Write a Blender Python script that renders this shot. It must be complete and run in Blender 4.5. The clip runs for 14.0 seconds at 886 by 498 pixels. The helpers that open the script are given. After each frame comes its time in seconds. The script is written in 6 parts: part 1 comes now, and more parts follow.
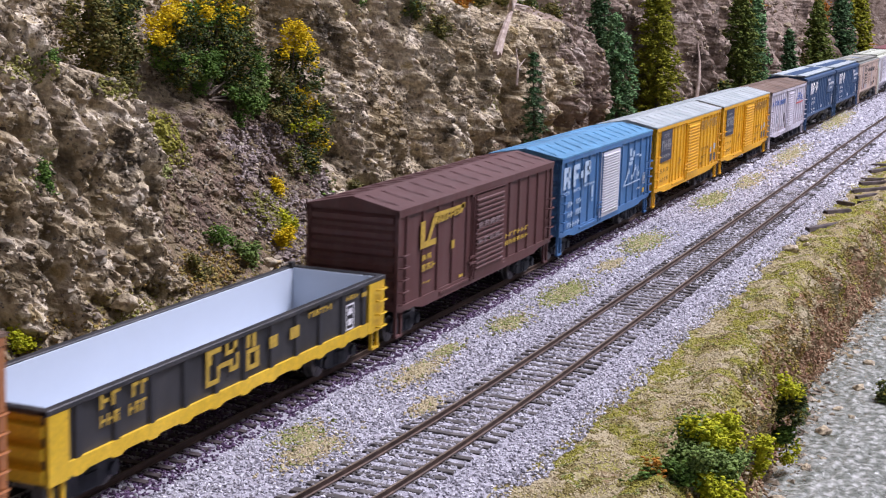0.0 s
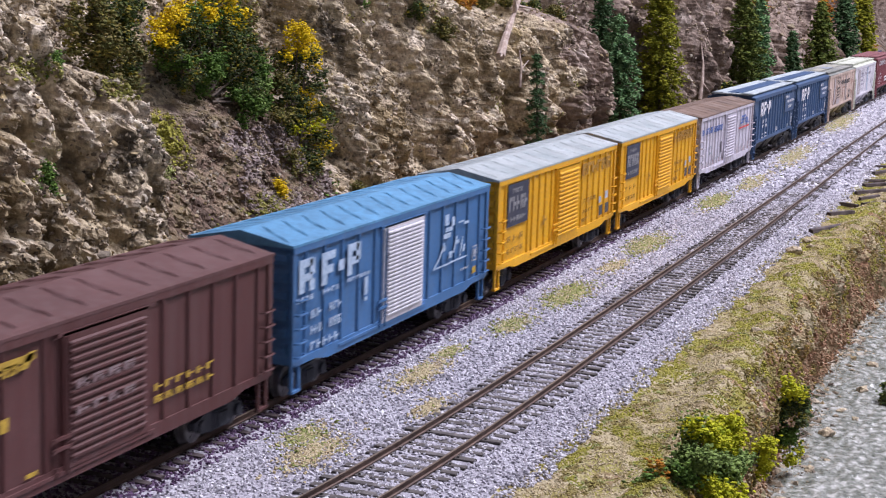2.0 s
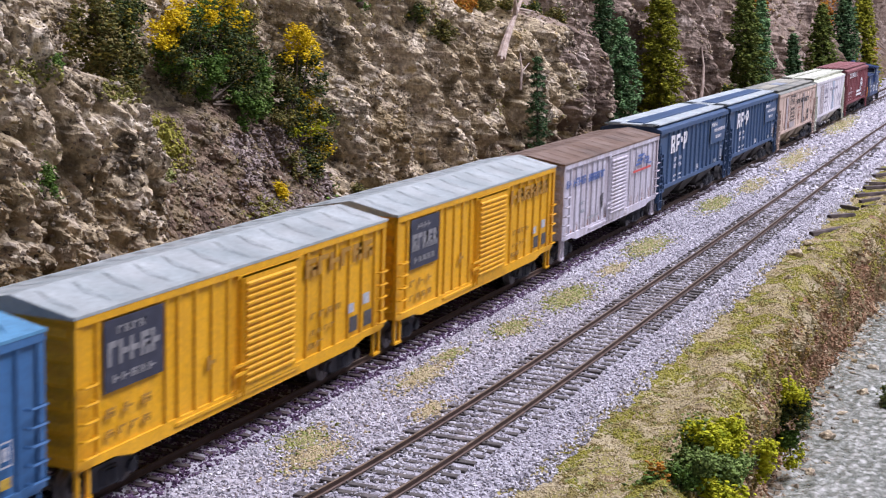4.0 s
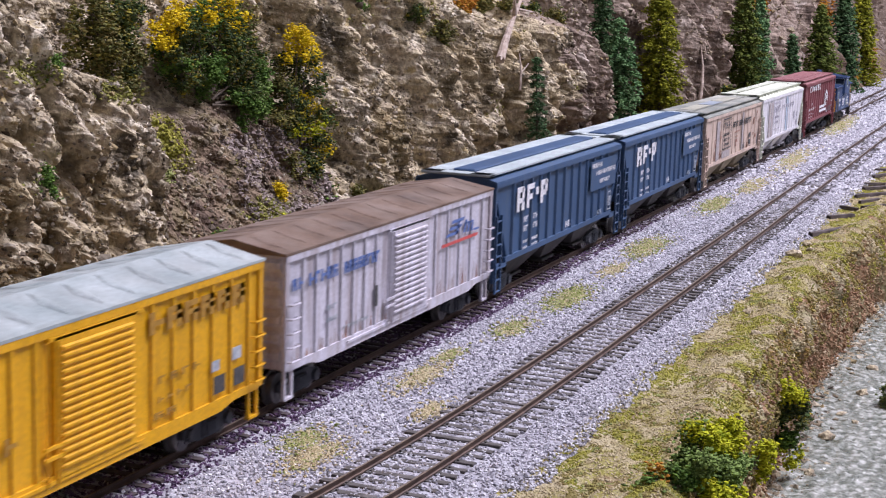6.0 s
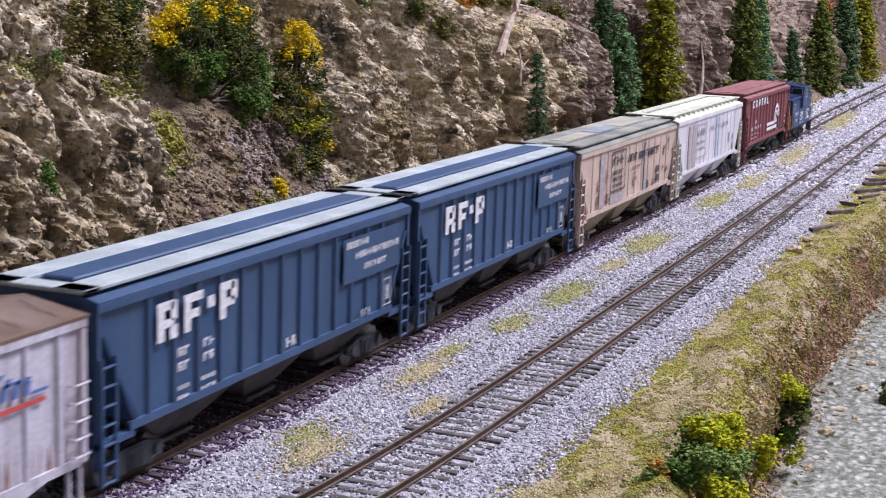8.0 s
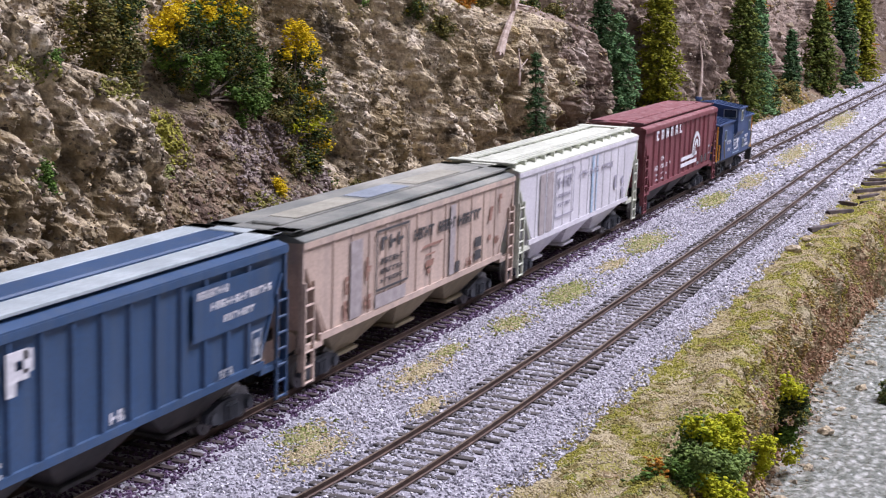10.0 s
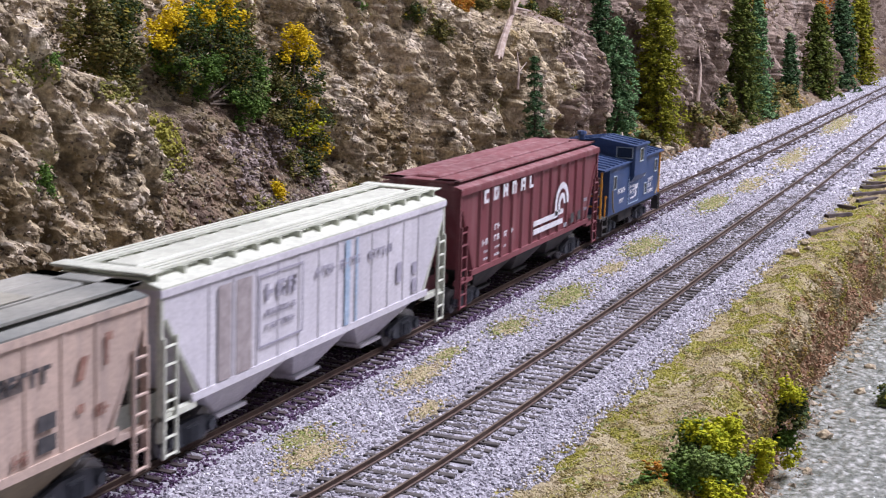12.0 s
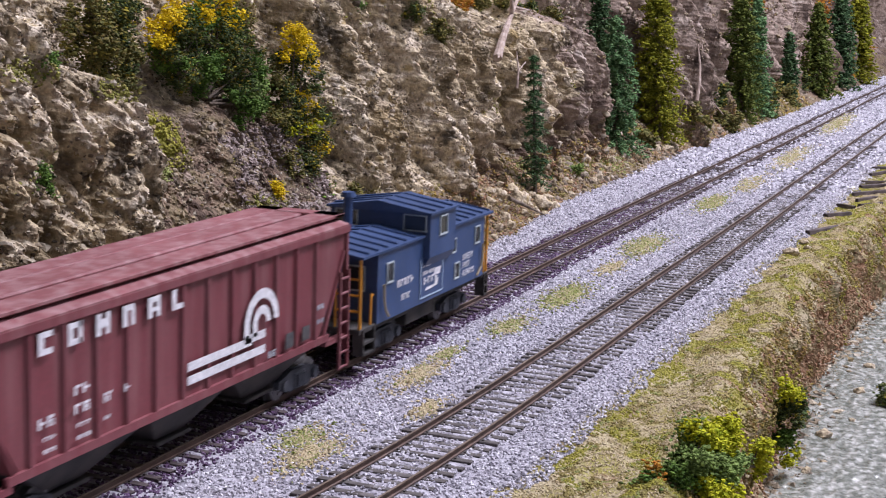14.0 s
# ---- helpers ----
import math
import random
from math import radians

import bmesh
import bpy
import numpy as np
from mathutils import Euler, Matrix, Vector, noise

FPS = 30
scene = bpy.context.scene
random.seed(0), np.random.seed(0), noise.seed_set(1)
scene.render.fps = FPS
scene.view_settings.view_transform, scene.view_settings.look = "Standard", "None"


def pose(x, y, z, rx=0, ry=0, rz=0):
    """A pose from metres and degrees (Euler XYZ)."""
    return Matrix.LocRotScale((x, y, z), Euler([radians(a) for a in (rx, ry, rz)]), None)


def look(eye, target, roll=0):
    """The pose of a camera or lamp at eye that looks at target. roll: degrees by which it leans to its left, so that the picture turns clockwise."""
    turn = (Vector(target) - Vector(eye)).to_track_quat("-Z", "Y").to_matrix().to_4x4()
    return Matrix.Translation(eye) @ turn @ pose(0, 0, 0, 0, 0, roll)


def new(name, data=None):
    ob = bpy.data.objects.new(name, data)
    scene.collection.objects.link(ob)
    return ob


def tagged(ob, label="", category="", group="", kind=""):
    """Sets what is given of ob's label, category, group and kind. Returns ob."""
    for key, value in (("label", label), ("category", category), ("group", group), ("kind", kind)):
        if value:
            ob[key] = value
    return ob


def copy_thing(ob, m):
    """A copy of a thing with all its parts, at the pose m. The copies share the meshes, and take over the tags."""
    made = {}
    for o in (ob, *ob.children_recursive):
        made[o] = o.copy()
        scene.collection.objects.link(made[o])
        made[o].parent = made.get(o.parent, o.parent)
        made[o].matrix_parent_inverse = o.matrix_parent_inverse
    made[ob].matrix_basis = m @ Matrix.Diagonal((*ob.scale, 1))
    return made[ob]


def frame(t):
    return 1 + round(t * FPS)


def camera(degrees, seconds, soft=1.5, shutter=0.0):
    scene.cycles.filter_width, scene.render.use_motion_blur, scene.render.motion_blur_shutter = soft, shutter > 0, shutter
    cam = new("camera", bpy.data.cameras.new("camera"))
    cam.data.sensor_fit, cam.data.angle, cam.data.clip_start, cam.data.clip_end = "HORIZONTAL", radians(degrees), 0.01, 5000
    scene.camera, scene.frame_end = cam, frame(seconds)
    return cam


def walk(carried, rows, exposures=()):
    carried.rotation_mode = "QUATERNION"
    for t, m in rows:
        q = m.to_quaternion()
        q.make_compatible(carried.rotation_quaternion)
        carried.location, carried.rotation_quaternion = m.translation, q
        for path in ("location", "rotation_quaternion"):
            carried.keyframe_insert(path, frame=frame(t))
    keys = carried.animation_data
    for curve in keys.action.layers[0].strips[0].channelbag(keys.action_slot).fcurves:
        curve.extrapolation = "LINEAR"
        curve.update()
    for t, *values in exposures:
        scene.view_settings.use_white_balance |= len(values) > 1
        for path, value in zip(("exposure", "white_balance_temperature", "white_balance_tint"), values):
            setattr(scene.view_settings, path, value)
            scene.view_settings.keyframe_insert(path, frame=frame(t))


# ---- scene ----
# A model railway in 1:87: all lengths below are given in millimetres and scaled by MM.
MM = 0.001

# ---- camera: held almost still, with a slight sway ----
cam = camera(32.48, 14.0, soft=1.2, shutter=0.45)
EYE = Vector((0.0, -225.16, 129.95)) * MM
YAW, PITCH, ROLL, FOCUS = 21.542, -9.937, 1.924, 2691.5
SWAY = [(0.0, -0.8, -5.2), (0.5, 1.1, -4.9), (1.0, 2.9, -5.6), (1.5, 3.8, -4.6), (2.0, 5.1, -2.8), (2.5, 6.2, -1.4), (3.0, 6.7, 0.0),
        (5.5, 5.3, 3.2), (6.0, 5.1, 3.0), (6.5, 5.1, 1.4), (7.0, 5.1, -1.2), (7.5, 5.1, -3.0), (8.0, 5.0, -4.5),
        (10.5, 2.8, -4.5), (11.0, 2.1, -3.1), (11.5, 1.6, -1.2), (12.0, 1.2, 1.3), (12.5, 0.7, 1.7), (13.0, 0.6, 1.4), (13.5, 0.4, 0.3), (14.0, 0.0, 0.0)]


def aim(dx, dy):
    yaw, pitch = radians(YAW) + dx / FOCUS, radians(PITCH) + dy / FOCUS
    ahead = Vector((math.cos(yaw) * math.cos(pitch), math.sin(yaw) * math.cos(pitch), math.sin(pitch)))
    return look(EYE, EYE + ahead, ROLL)


walk(cam, [(t, aim(dx, dy)) for t, dx, dy in SWAY])

# ---- light: an indoor room lit from its ceiling ----
world = bpy.data.worlds.new("room_light")
scene.world = world
world.use_nodes = True
world.node_tree.nodes["Background"].inputs[0].default_value = (0.80, 0.86, 1.0, 1)
world.node_tree.nodes["Background"].inputs[1].default_value = 0.12
scene.view_settings.exposure = 0.0


def ceiling_lamp(x, y, z, sx, sy, watts, target, colour=(0.905, 0.88, 1.05)):
    data = bpy.data.lights.new("ceiling_lamp", "AREA")
    data.shape, data.size, data.size_y, data.energy, data.color = "RECTANGLE", sx, sy, watts, colour
    ob = new("ceiling_lamp", data)
    ob.matrix_world = look((x, y, z), target)
    return ob


ceiling_lamp(1.35, -0.95, 2.25, 1.6, 0.9, 165, (0.8, 0.0, 0.0))
ceiling_lamp(3.1, -0.95, 2.25, 1.2, 0.9, 18, (2.0, 0.0, 0.0))
# ---- tools ----
def mesh_of(bm, name):
    me = bpy.data.meshes.new(name)
    bm.transform(Matrix.Scale(MM, 4))
    bm.normal_update()
    bm.to_mesh(me)
    bm.free()
    return me


def part(name, bm, material, parent=None, label=""):
    """One bmesh, in millimetres, as one mesh object under its thing."""
    me = bm if isinstance(bm, bpy.types.Mesh) else mesh_of(bm, name)
    if material is not None and not me.materials:
        me.materials.append(material)
    ob = new(name, me)
    ob.parent = parent
    return tagged(ob, label)


def thing(name, label, category, group="", at=(0, 0, 0)):
    ob = new(name)
    ob.empty_display_size = 0.01
    ob.location = Vector(at) * MM
    return tagged(ob, label, category, group)


def box(bm, x0, x1, y0, y1, z0, z1, bevel=0.0):
    v = [bm.verts.new((x, y, z)) for x in (x0, x1) for y in (y0, y1) for z in (z0, z1)]
    fs = [bm.faces.new([v[i] for i in f]) for f in ((0, 1, 3, 2), (4, 6, 7, 5), (0, 4, 5, 1), (2, 3, 7, 6), (0, 2, 6, 4), (1, 5, 7, 3))]
    if bevel:
        edges = list({e for f in fs for e in f.edges})
        bmesh.ops.bevel(bm, geom=edges, offset=bevel, segments=1, affect="EDGES")
    return v


def prism(bm, outline, a, b, axis="y"):
    """An outline of (u, v) drawn out from a to b: along y the outline is (x, z), along x (y, z), along z (x, y)."""
    place = {"y": lambda u, v, w: (u, w, v), "x": lambda u, v, w: (w, u, v), "z": lambda u, v, w: (u, v, w)}[axis]
    lo, hi = [bm.verts.new(place(u, v, a)) for u, v in outline], [bm.verts.new(place(u, v, b)) for u, v in outline]
    n = len(outline)
    fs = [bm.faces.new(lo), bm.faces.new(hi[::-1])]
    fs += [bm.faces.new((lo[i], hi[i], hi[(i + 1) % n], lo[(i + 1) % n])) for i in range(n)]
    bmesh.ops.recalc_face_normals(bm, faces=fs)


def rod(bm, p, q, r, n=6, r2=None):
    p, q = Vector(p), Vector(q)
    way = (q - p).normalized()
    side = way.orthogonal().normalized()
    other = way.cross(side)
    r2 = r if r2 is None else r2
    rings = [[bm.verts.new(c + (side * math.cos(6.2832 * k / n) + other * math.sin(6.2832 * k / n)) * s) for k in range(n)] for c, s in ((p, r), (q, r2))]
    for k in range(n):
        bm.faces.new((rings[0][k], rings[0][(k + 1) % n], rings[1][(k + 1) % n], rings[1][k]))
    bm.faces.new(rings[0][::-1])
    bm.faces.new(rings[1])


def numpy_mesh(name, verts, faces, smooth=False):
    """A mesh from arrays: verts in millimetres, faces all of one size."""
    verts, faces = np.asarray(verts, np.float32) * MM, np.asarray(faces, np.int32)
    me, n, k = bpy.data.meshes.new(name), len(faces), faces.shape[1]
    me.vertices.add(len(verts))
    me.vertices.foreach_set("co", verts.ravel())
    me.loops.add(n * k)
    me.loops.foreach_set("vertex_index", faces.ravel())
    me.polygons.add(n)
    me.polygons.foreach_set("loop_start", np.arange(0, n * k, k, dtype=np.int32))
    me.polygons.foreach_set("use_smooth", np.full(n, smooth))
    me.update(calc_edges=True)
    me.validate()
    return me


def grid_faces(nu, nv):
    i = np.arange(nu * nv).reshape(nu, nv)
    return np.stack([i[:-1, :-1], i[1:, :-1], i[1:, 1:], i[:-1, 1:]], -1).reshape(-1, 4)


_perm = np.random.RandomState(7).permutation(512)
_perm = np.concatenate([_perm, _perm, _perm])
_grads = np.random.RandomState(8).normal(size=(512, 3))
_grads /= np.linalg.norm(_grads, axis=1)[:, None]


def perlin(x, y, z=0.0):
    """Gradient noise of arrays, about -0.6 to 0.6."""
    x, y, z = np.broadcast_arrays(np.asarray(x, float), np.asarray(y, float), np.asarray(z, float))
    xi, yi, zi = np.floor(x).astype(int), np.floor(y).astype(int), np.floor(z).astype(int)
    xf, yf, zf = x - xi, y - yi, z - zi
    u, v, w = (f * f * f * (f * (f * 6 - 15) + 10) for f in (xf, yf, zf))
    total = 0.0
    for a in (0, 1):
        for b in (0, 1):
            for c in (0, 1):
                h = _perm[_perm[_perm[(xi + a) & 511] + ((yi + b) & 511)] + ((zi + c) & 511)]
                g = _grads[h]
                dot = g[..., 0] * (xf - a) + g[..., 1] * (yf - b) + g[..., 2] * (zf - c)
                total = total + dot * (u if a else 1 - u) * (v if b else 1 - v) * (w if c else 1 - w)
    return total


def fbm(x, y, z=0.0, octaves=4):
    return sum(perlin(x * 2**k + 17.3 * k, np.asarray(y) * 2**k - 9.1 * k, np.asarray(z) * 2**k + 5.7 * k) / 2**k for k in range(octaves))


def knobs(u, v, seed):
    """Rounded cells with sharp clefts between them: 1 at a cell's heart, about 0 at its edge."""
    u, v = np.broadcast_arrays(np.asarray(u, float), np.asarray(v, float))
    ui, vi = np.floor(u).astype(int), np.floor(v).astype(int)
    near = np.full(u.shape, 9.0)
    for a in (-1, 0, 1):
        for b in (-1, 0, 1):
            h = _perm[_perm[(ui + a + seed * 37) & 511] + ((vi + b) & 511)]
            pu, pv = ui + a + 0.5 + 0.45 * _grads[h, 0], vi + b + 0.5 + 0.45 * _grads[h, 1]
            near = np.minimum(near, (u - pu) ** 2 + (v - pv) ** 2)
    return np.clip(1 - 1.25 * near, 0, 1)


_OCTA = (np.array([(1, 0, 0), (-1, 0, 0), (0, 1, 0), (0, -1, 0), (0, 0, 1), (0, 0, -1)], float), np.array([(0, 2, 4), (2, 1, 4), (1, 3, 4), (3, 0, 4), (2, 0, 5), (1, 2, 5), (3, 1, 5), (0, 3, 5)]))


def _ico():
    bm = bmesh.new()
    bmesh.ops.create_icosphere(bm, subdivisions=1, radius=1.0)
    out = np.array([v.co[:] for v in bm.verts]), np.array([[v.index for v in f.verts] for f in bm.faces])
    bm.free()
    return out


_ICO = _ico()


def grains(centres, sizes, seed, lumpy=False, flat=0.75, rough=0.35):
    """Arrays for many small irregular pieces: vertices and triangles."""
    rng = np.random.RandomState(seed)
    base, tris = _ICO if lumpy else _OCTA
    n, k = len(centres), len(base)
    q = rng.normal(size=(n, 4))
    q /= np.linalg.norm(q, axis=1)[:, None]
    w, x, y, z = q.T
    turn = np.stack([1 - 2 * (y * y + z * z), 2 * (x * y - z * w), 2 * (x * z + y * w), 2 * (x * y + z * w), 1 - 2 * (x * x + z * z), 2 * (y * z - x * w), 2 * (x * z - y * w), 2 * (y * z + x * w), 1 - 2 * (x * x + y * y)], -1).reshape(n, 3, 3)
    shape = base[None] * (1 + rough * (rng.rand(n, k, 1) * 2 - 1)) * (0.65 + 0.7 * rng.rand(n, 1, 3)) * np.asarray(sizes)[:, None, None]
    v = np.einsum("nij,nkj->nki", turn, shape)
    v[..., 2] *= flat
    v += np.asarray(centres)[:, None, :]
    return v.reshape(-1, 3), (tris[None] + (np.arange(n) * k)[:, None, None]).reshape(-1, 3)


def grain_object(name, centres, sizes, mat, seed, parent=None, label="", lumpy=False, flat=0.75, rough=0.35, category="", kind="stuff"):
    v, f = grains(centres, sizes, seed, lumpy, flat, rough)
    ob = part(name, numpy_mesh(name, v, f), mat, parent)
    return tagged(ob, label, category, kind=kind)


def step(a, b, x):
    t = np.clip((np.asarray(x, float) - a) / (b - a), 0, 1)
    return t * t * (3 - 2 * t)


# ---- materials ----
def material(name, colours, scale=200.0, rough=0.8, metal=0.0, bump=0.0, bump_scale=None, detail=6.0, island=False, streak=None, spread=(0.3, 0.7), gloss=0.5, grit=(0.80, 1.2)):
    """A node material: colours mixed by noise of that many bumps a metre (or at random per island), a finer noise for tone, roughness and relief.
    streak: (colour, amount, stretch) for upright weathering."""
    m = bpy.data.materials.new(name)
    m.use_nodes = True
    nodes, links = m.node_tree.nodes, m.node_tree.links
    bsdf = nodes["Principled BSDF"]
    bsdf.inputs["Metallic"].default_value = metal
    bsdf.inputs["Specular IOR Level"].default_value = gloss
    coords = nodes.new("ShaderNodeTexCoord")
    noise_a = nodes.new("ShaderNodeTexNoise")
    noise_a.inputs["Scale"].default_value, noise_a.inputs["Detail"].default_value = scale, detail
    links.new(coords.outputs["Object"], noise_a.inputs["Vector"])
    ramp = nodes.new("ShaderNodeValToRGB")
    ramp.color_ramp.interpolation = "LINEAR"
    lo, hi = (0.0, 1.0) if island else spread
    n = len(colours)
    while len(ramp.color_ramp.elements) < n:
        ramp.color_ramp.elements.new(0.5)
    for k, c in enumerate(colours):
        ramp.color_ramp.elements[k].position = lo + (hi - lo) * k / max(1, n - 1)
        ramp.color_ramp.elements[k].color = (*c, 1)
    if island:
        geo = nodes.new("ShaderNodeNewGeometry")
        links.new(geo.outputs["Random Per Island"], ramp.inputs["Fac"])
    else:
        links.new(noise_a.outputs["Fac"], ramp.inputs["Fac"])
    noise_b = nodes.new("ShaderNodeTexNoise")
    noise_b.inputs["Scale"].default_value, noise_b.inputs["Detail"].default_value = (bump_scale or scale * 6), 4
    links.new(coords.outputs["Object"], noise_b.inputs["Vector"])
    tone = nodes.new("ShaderNodeMapRange")
    tone.inputs["From Min"].default_value, tone.inputs["From Max"].default_value = 0.25, 0.75
    tone.inputs["To Min"].default_value, tone.inputs["To Max"].default_value = grit
    links.new(noise_b.outputs["Fac"], tone.inputs["Value"])
    mul = nodes.new("ShaderNodeMix")
    mul.data_type, mul.blend_type = "RGBA", "MULTIPLY"
    mul.inputs["Factor"].default_value = 1.0
    links.new(ramp.outputs["Color"], mul.inputs["A"])
    links.new(tone.outputs["Result"], mul.inputs["B"])
    out = mul.outputs["Result"]
    if streak:
        colour, amount, stretch = streak
        mapping = nodes.new("ShaderNodeMapping")
        mapping.inputs["Scale"].default_value = stretch
        links.new(coords.outputs["Object"], mapping.inputs["Vector"])
        noise_c = nodes.new("ShaderNodeTexNoise")
        noise_c.inputs["Scale"].default_value, noise_c.inputs["Detail"].default_value = 1.0, 5
        links.new(mapping.outputs["Vector"], noise_c.inputs["Vector"])
        rng = nodes.new("ShaderNodeMapRange")
        rng.inputs["From Min"].default_value, rng.inputs["From Max"].default_value = 0.42, 0.75
        rng.inputs["To Min"].default_value, rng.inputs["To Max"].default_value = 0.0, amount
        links.new(noise_c.outputs["Fac"], rng.inputs["Value"])
        mix = nodes.new("ShaderNodeMix")
        mix.data_type = "RGBA"
        links.new(rng.outputs["Result"], mix.inputs["Factor"])
        links.new(out, mix.inputs["A"])
        mix.inputs["B"].default_value = (*colour, 1)
        out = mix.outputs["Result"]
    links.new(out, bsdf.inputs["Base Color"])
    rmap = nodes.new("ShaderNodeMapRange")
    rmap.inputs["To Min"].default_value, rmap.inputs["To Max"].default_value = max(0.05, rough - 0.12), min(1.0, rough + 0.12)
    links.new(noise_b.outputs["Fac"], rmap.inputs["Value"])
    links.new(rmap.outputs["Result"], bsdf.inputs["Roughness"])
    if bump:
        b = nodes.new("ShaderNodeBump")
        b.inputs["Strength"].default_value, b.inputs["Distance"].default_value = 1.0, bump * MM
        links.new(noise_b.outputs["Fac"], b.inputs["Height"])
        links.new(b.outputs["Normal"], bsdf.inputs["Normal"])
    return m


def car_paint(name, colour, rough=0.55, dirt=(0.16, 0.12, 0.09), amount=0.35, fade=1.18):
    pale = tuple(min(1.0, c * fade + 0.015) for c in colour)
    return material(name, [tuple(c * 0.86 for c in colour), colour, pale], 30, rough, 0, 0.05, 900, streak=(dirt, amount, (260, 260, 26)), spread=(0.3, 0.72))


ROCK = material("painted_rock", [(0.10, 0.083, 0.06), (0.24, 0.193, 0.13), (0.53, 0.445, 0.305), (0.32, 0.262, 0.198), (0.68, 0.60, 0.47), (0.40, 0.31, 0.165)], 70, 0.95, 0, 1.3, 620, 12, streak=((0.25, 0.18, 0.08), 0.7, (24, 24, 13)), spread=(0.34, 0.66), gloss=0.2, grit=(0.6, 1.4))
FAR_ROCK = material("pinkish_far_rock", [(0.07, 0.051, 0.042), (0.17, 0.126, 0.100), (0.32, 0.252, 0.205), (0.21, 0.158, 0.128), (0.43, 0.362, 0.31)], 45, 0.95, 0, 1.3, 400, 10, streak=((0.19, 0.13, 0.09), 0.6, (60, 60, 9)), spread=(0.34, 0.66), gloss=0.2, grit=(0.65, 1.35))
SLOPE_EARTH = material("slope_earth", [(0.06, 0.041, 0.033), (0.135, 0.094, 0.07), (0.22, 0.16, 0.11), (0.17, 0.135, 0.075), (0.27, 0.21, 0.165)], 60, 0.97, 0, 1.2, 700, 10, spread=(0.32, 0.68), gloss=0.15, grit=(0.6, 1.35))
EARTH = material("brown_earth", [(0.13, 0.07, 0.04), (0.25, 0.14, 0.08), (0.32, 0.22, 0.13), (0.27, 0.24, 0.13), (0.36, 0.30, 0.20)], 45, 0.97, 0, 0.9, 900, 10, spread=(0.3, 0.7), gloss=0.15)
MOSSY_EARTH = material("mossy_earth", [(0.20, 0.145, 0.085), (0.30, 0.235, 0.14), (0.25, 0.215, 0.07), (0.38, 0.32, 0.21), (0.28, 0.255, 0.07), (0.24, 0.17, 0.10)], 38, 0.98, 0, 0.9, 900, 9, spread=(0.32, 0.68), gloss=0.1)
BALLAST = material("grey_ballast", [(0.20, 0.19, 0.215), (0.36, 0.345, 0.38), (0.48, 0.465, 0.51)], 300, 0.95, 0, 0.8, 1100, 6, gloss=0.2)
RAIL = material("rusted_rail", [(0.05, 0.030, 0.023), (0.11, 0.068, 0.050)], 150, 0.6, 0.4, 0.05, 900)
RAIL_TOP = material("worn_rail_head", [(0.15, 0.11, 0.08), (0.27, 0.21, 0.16)], 100, 0.45, 0.5)
TIE = material("dark_tie", [(0.028, 0.020, 0.020), (0.06, 0.044, 0.043), (0.10, 0.08, 0.078)], 120, 0.9, 0, 0.15, 600)
# ---- the land ----
def siding_y(x):
    return -72.2 + 5.9 * np.exp(-(np.maximum(x, 250.0) - 335.0) / 75.0) + np.clip((np.asarray(x, float) - 800) / 260.0, 0, 2.6)


def toe_y(x):
    """Where the ballast behind the main track ends and the slope begins."""
    return np.interp(x, [0, 400, 560, 680, 900, 1230, 1730, 2630, 3600], [36, 36, 34, 30, 52, 56, 46, 42, 42]) + 4 * perlin(np.asarray(x) / 23.0, 3.3)


# buttresses of the cliff, one behind the other: where the face begins, where it stands fully out, its sharp far edge,
# the face's place, how deep the cleft before it is, height of its top
BUTTRESSES = [(100, 150, 457, 68, 10, 300), (604, 606, 612, 112, 8, 180), (626, 648, 686, 80, 27, 140), (724, 748, 775, 77, 30, 150), (802, 814, 838, 77, 28, 117), (884, 906, 952, 80, 40, 104), (978, 990, 1058, 78, 36, 104), (1215, 1250, 1362, 78, 30, 150),
              (1402, 1440, 1500, 78, 24, 140), (1560, 1610, 1700, 80, 20, 150), (1790, 1840, 1940, 76, 22, 150), (2100, 2170, 2400, 72, 24, 160), (2500, 2700, 3800, 62, 20, 160)]


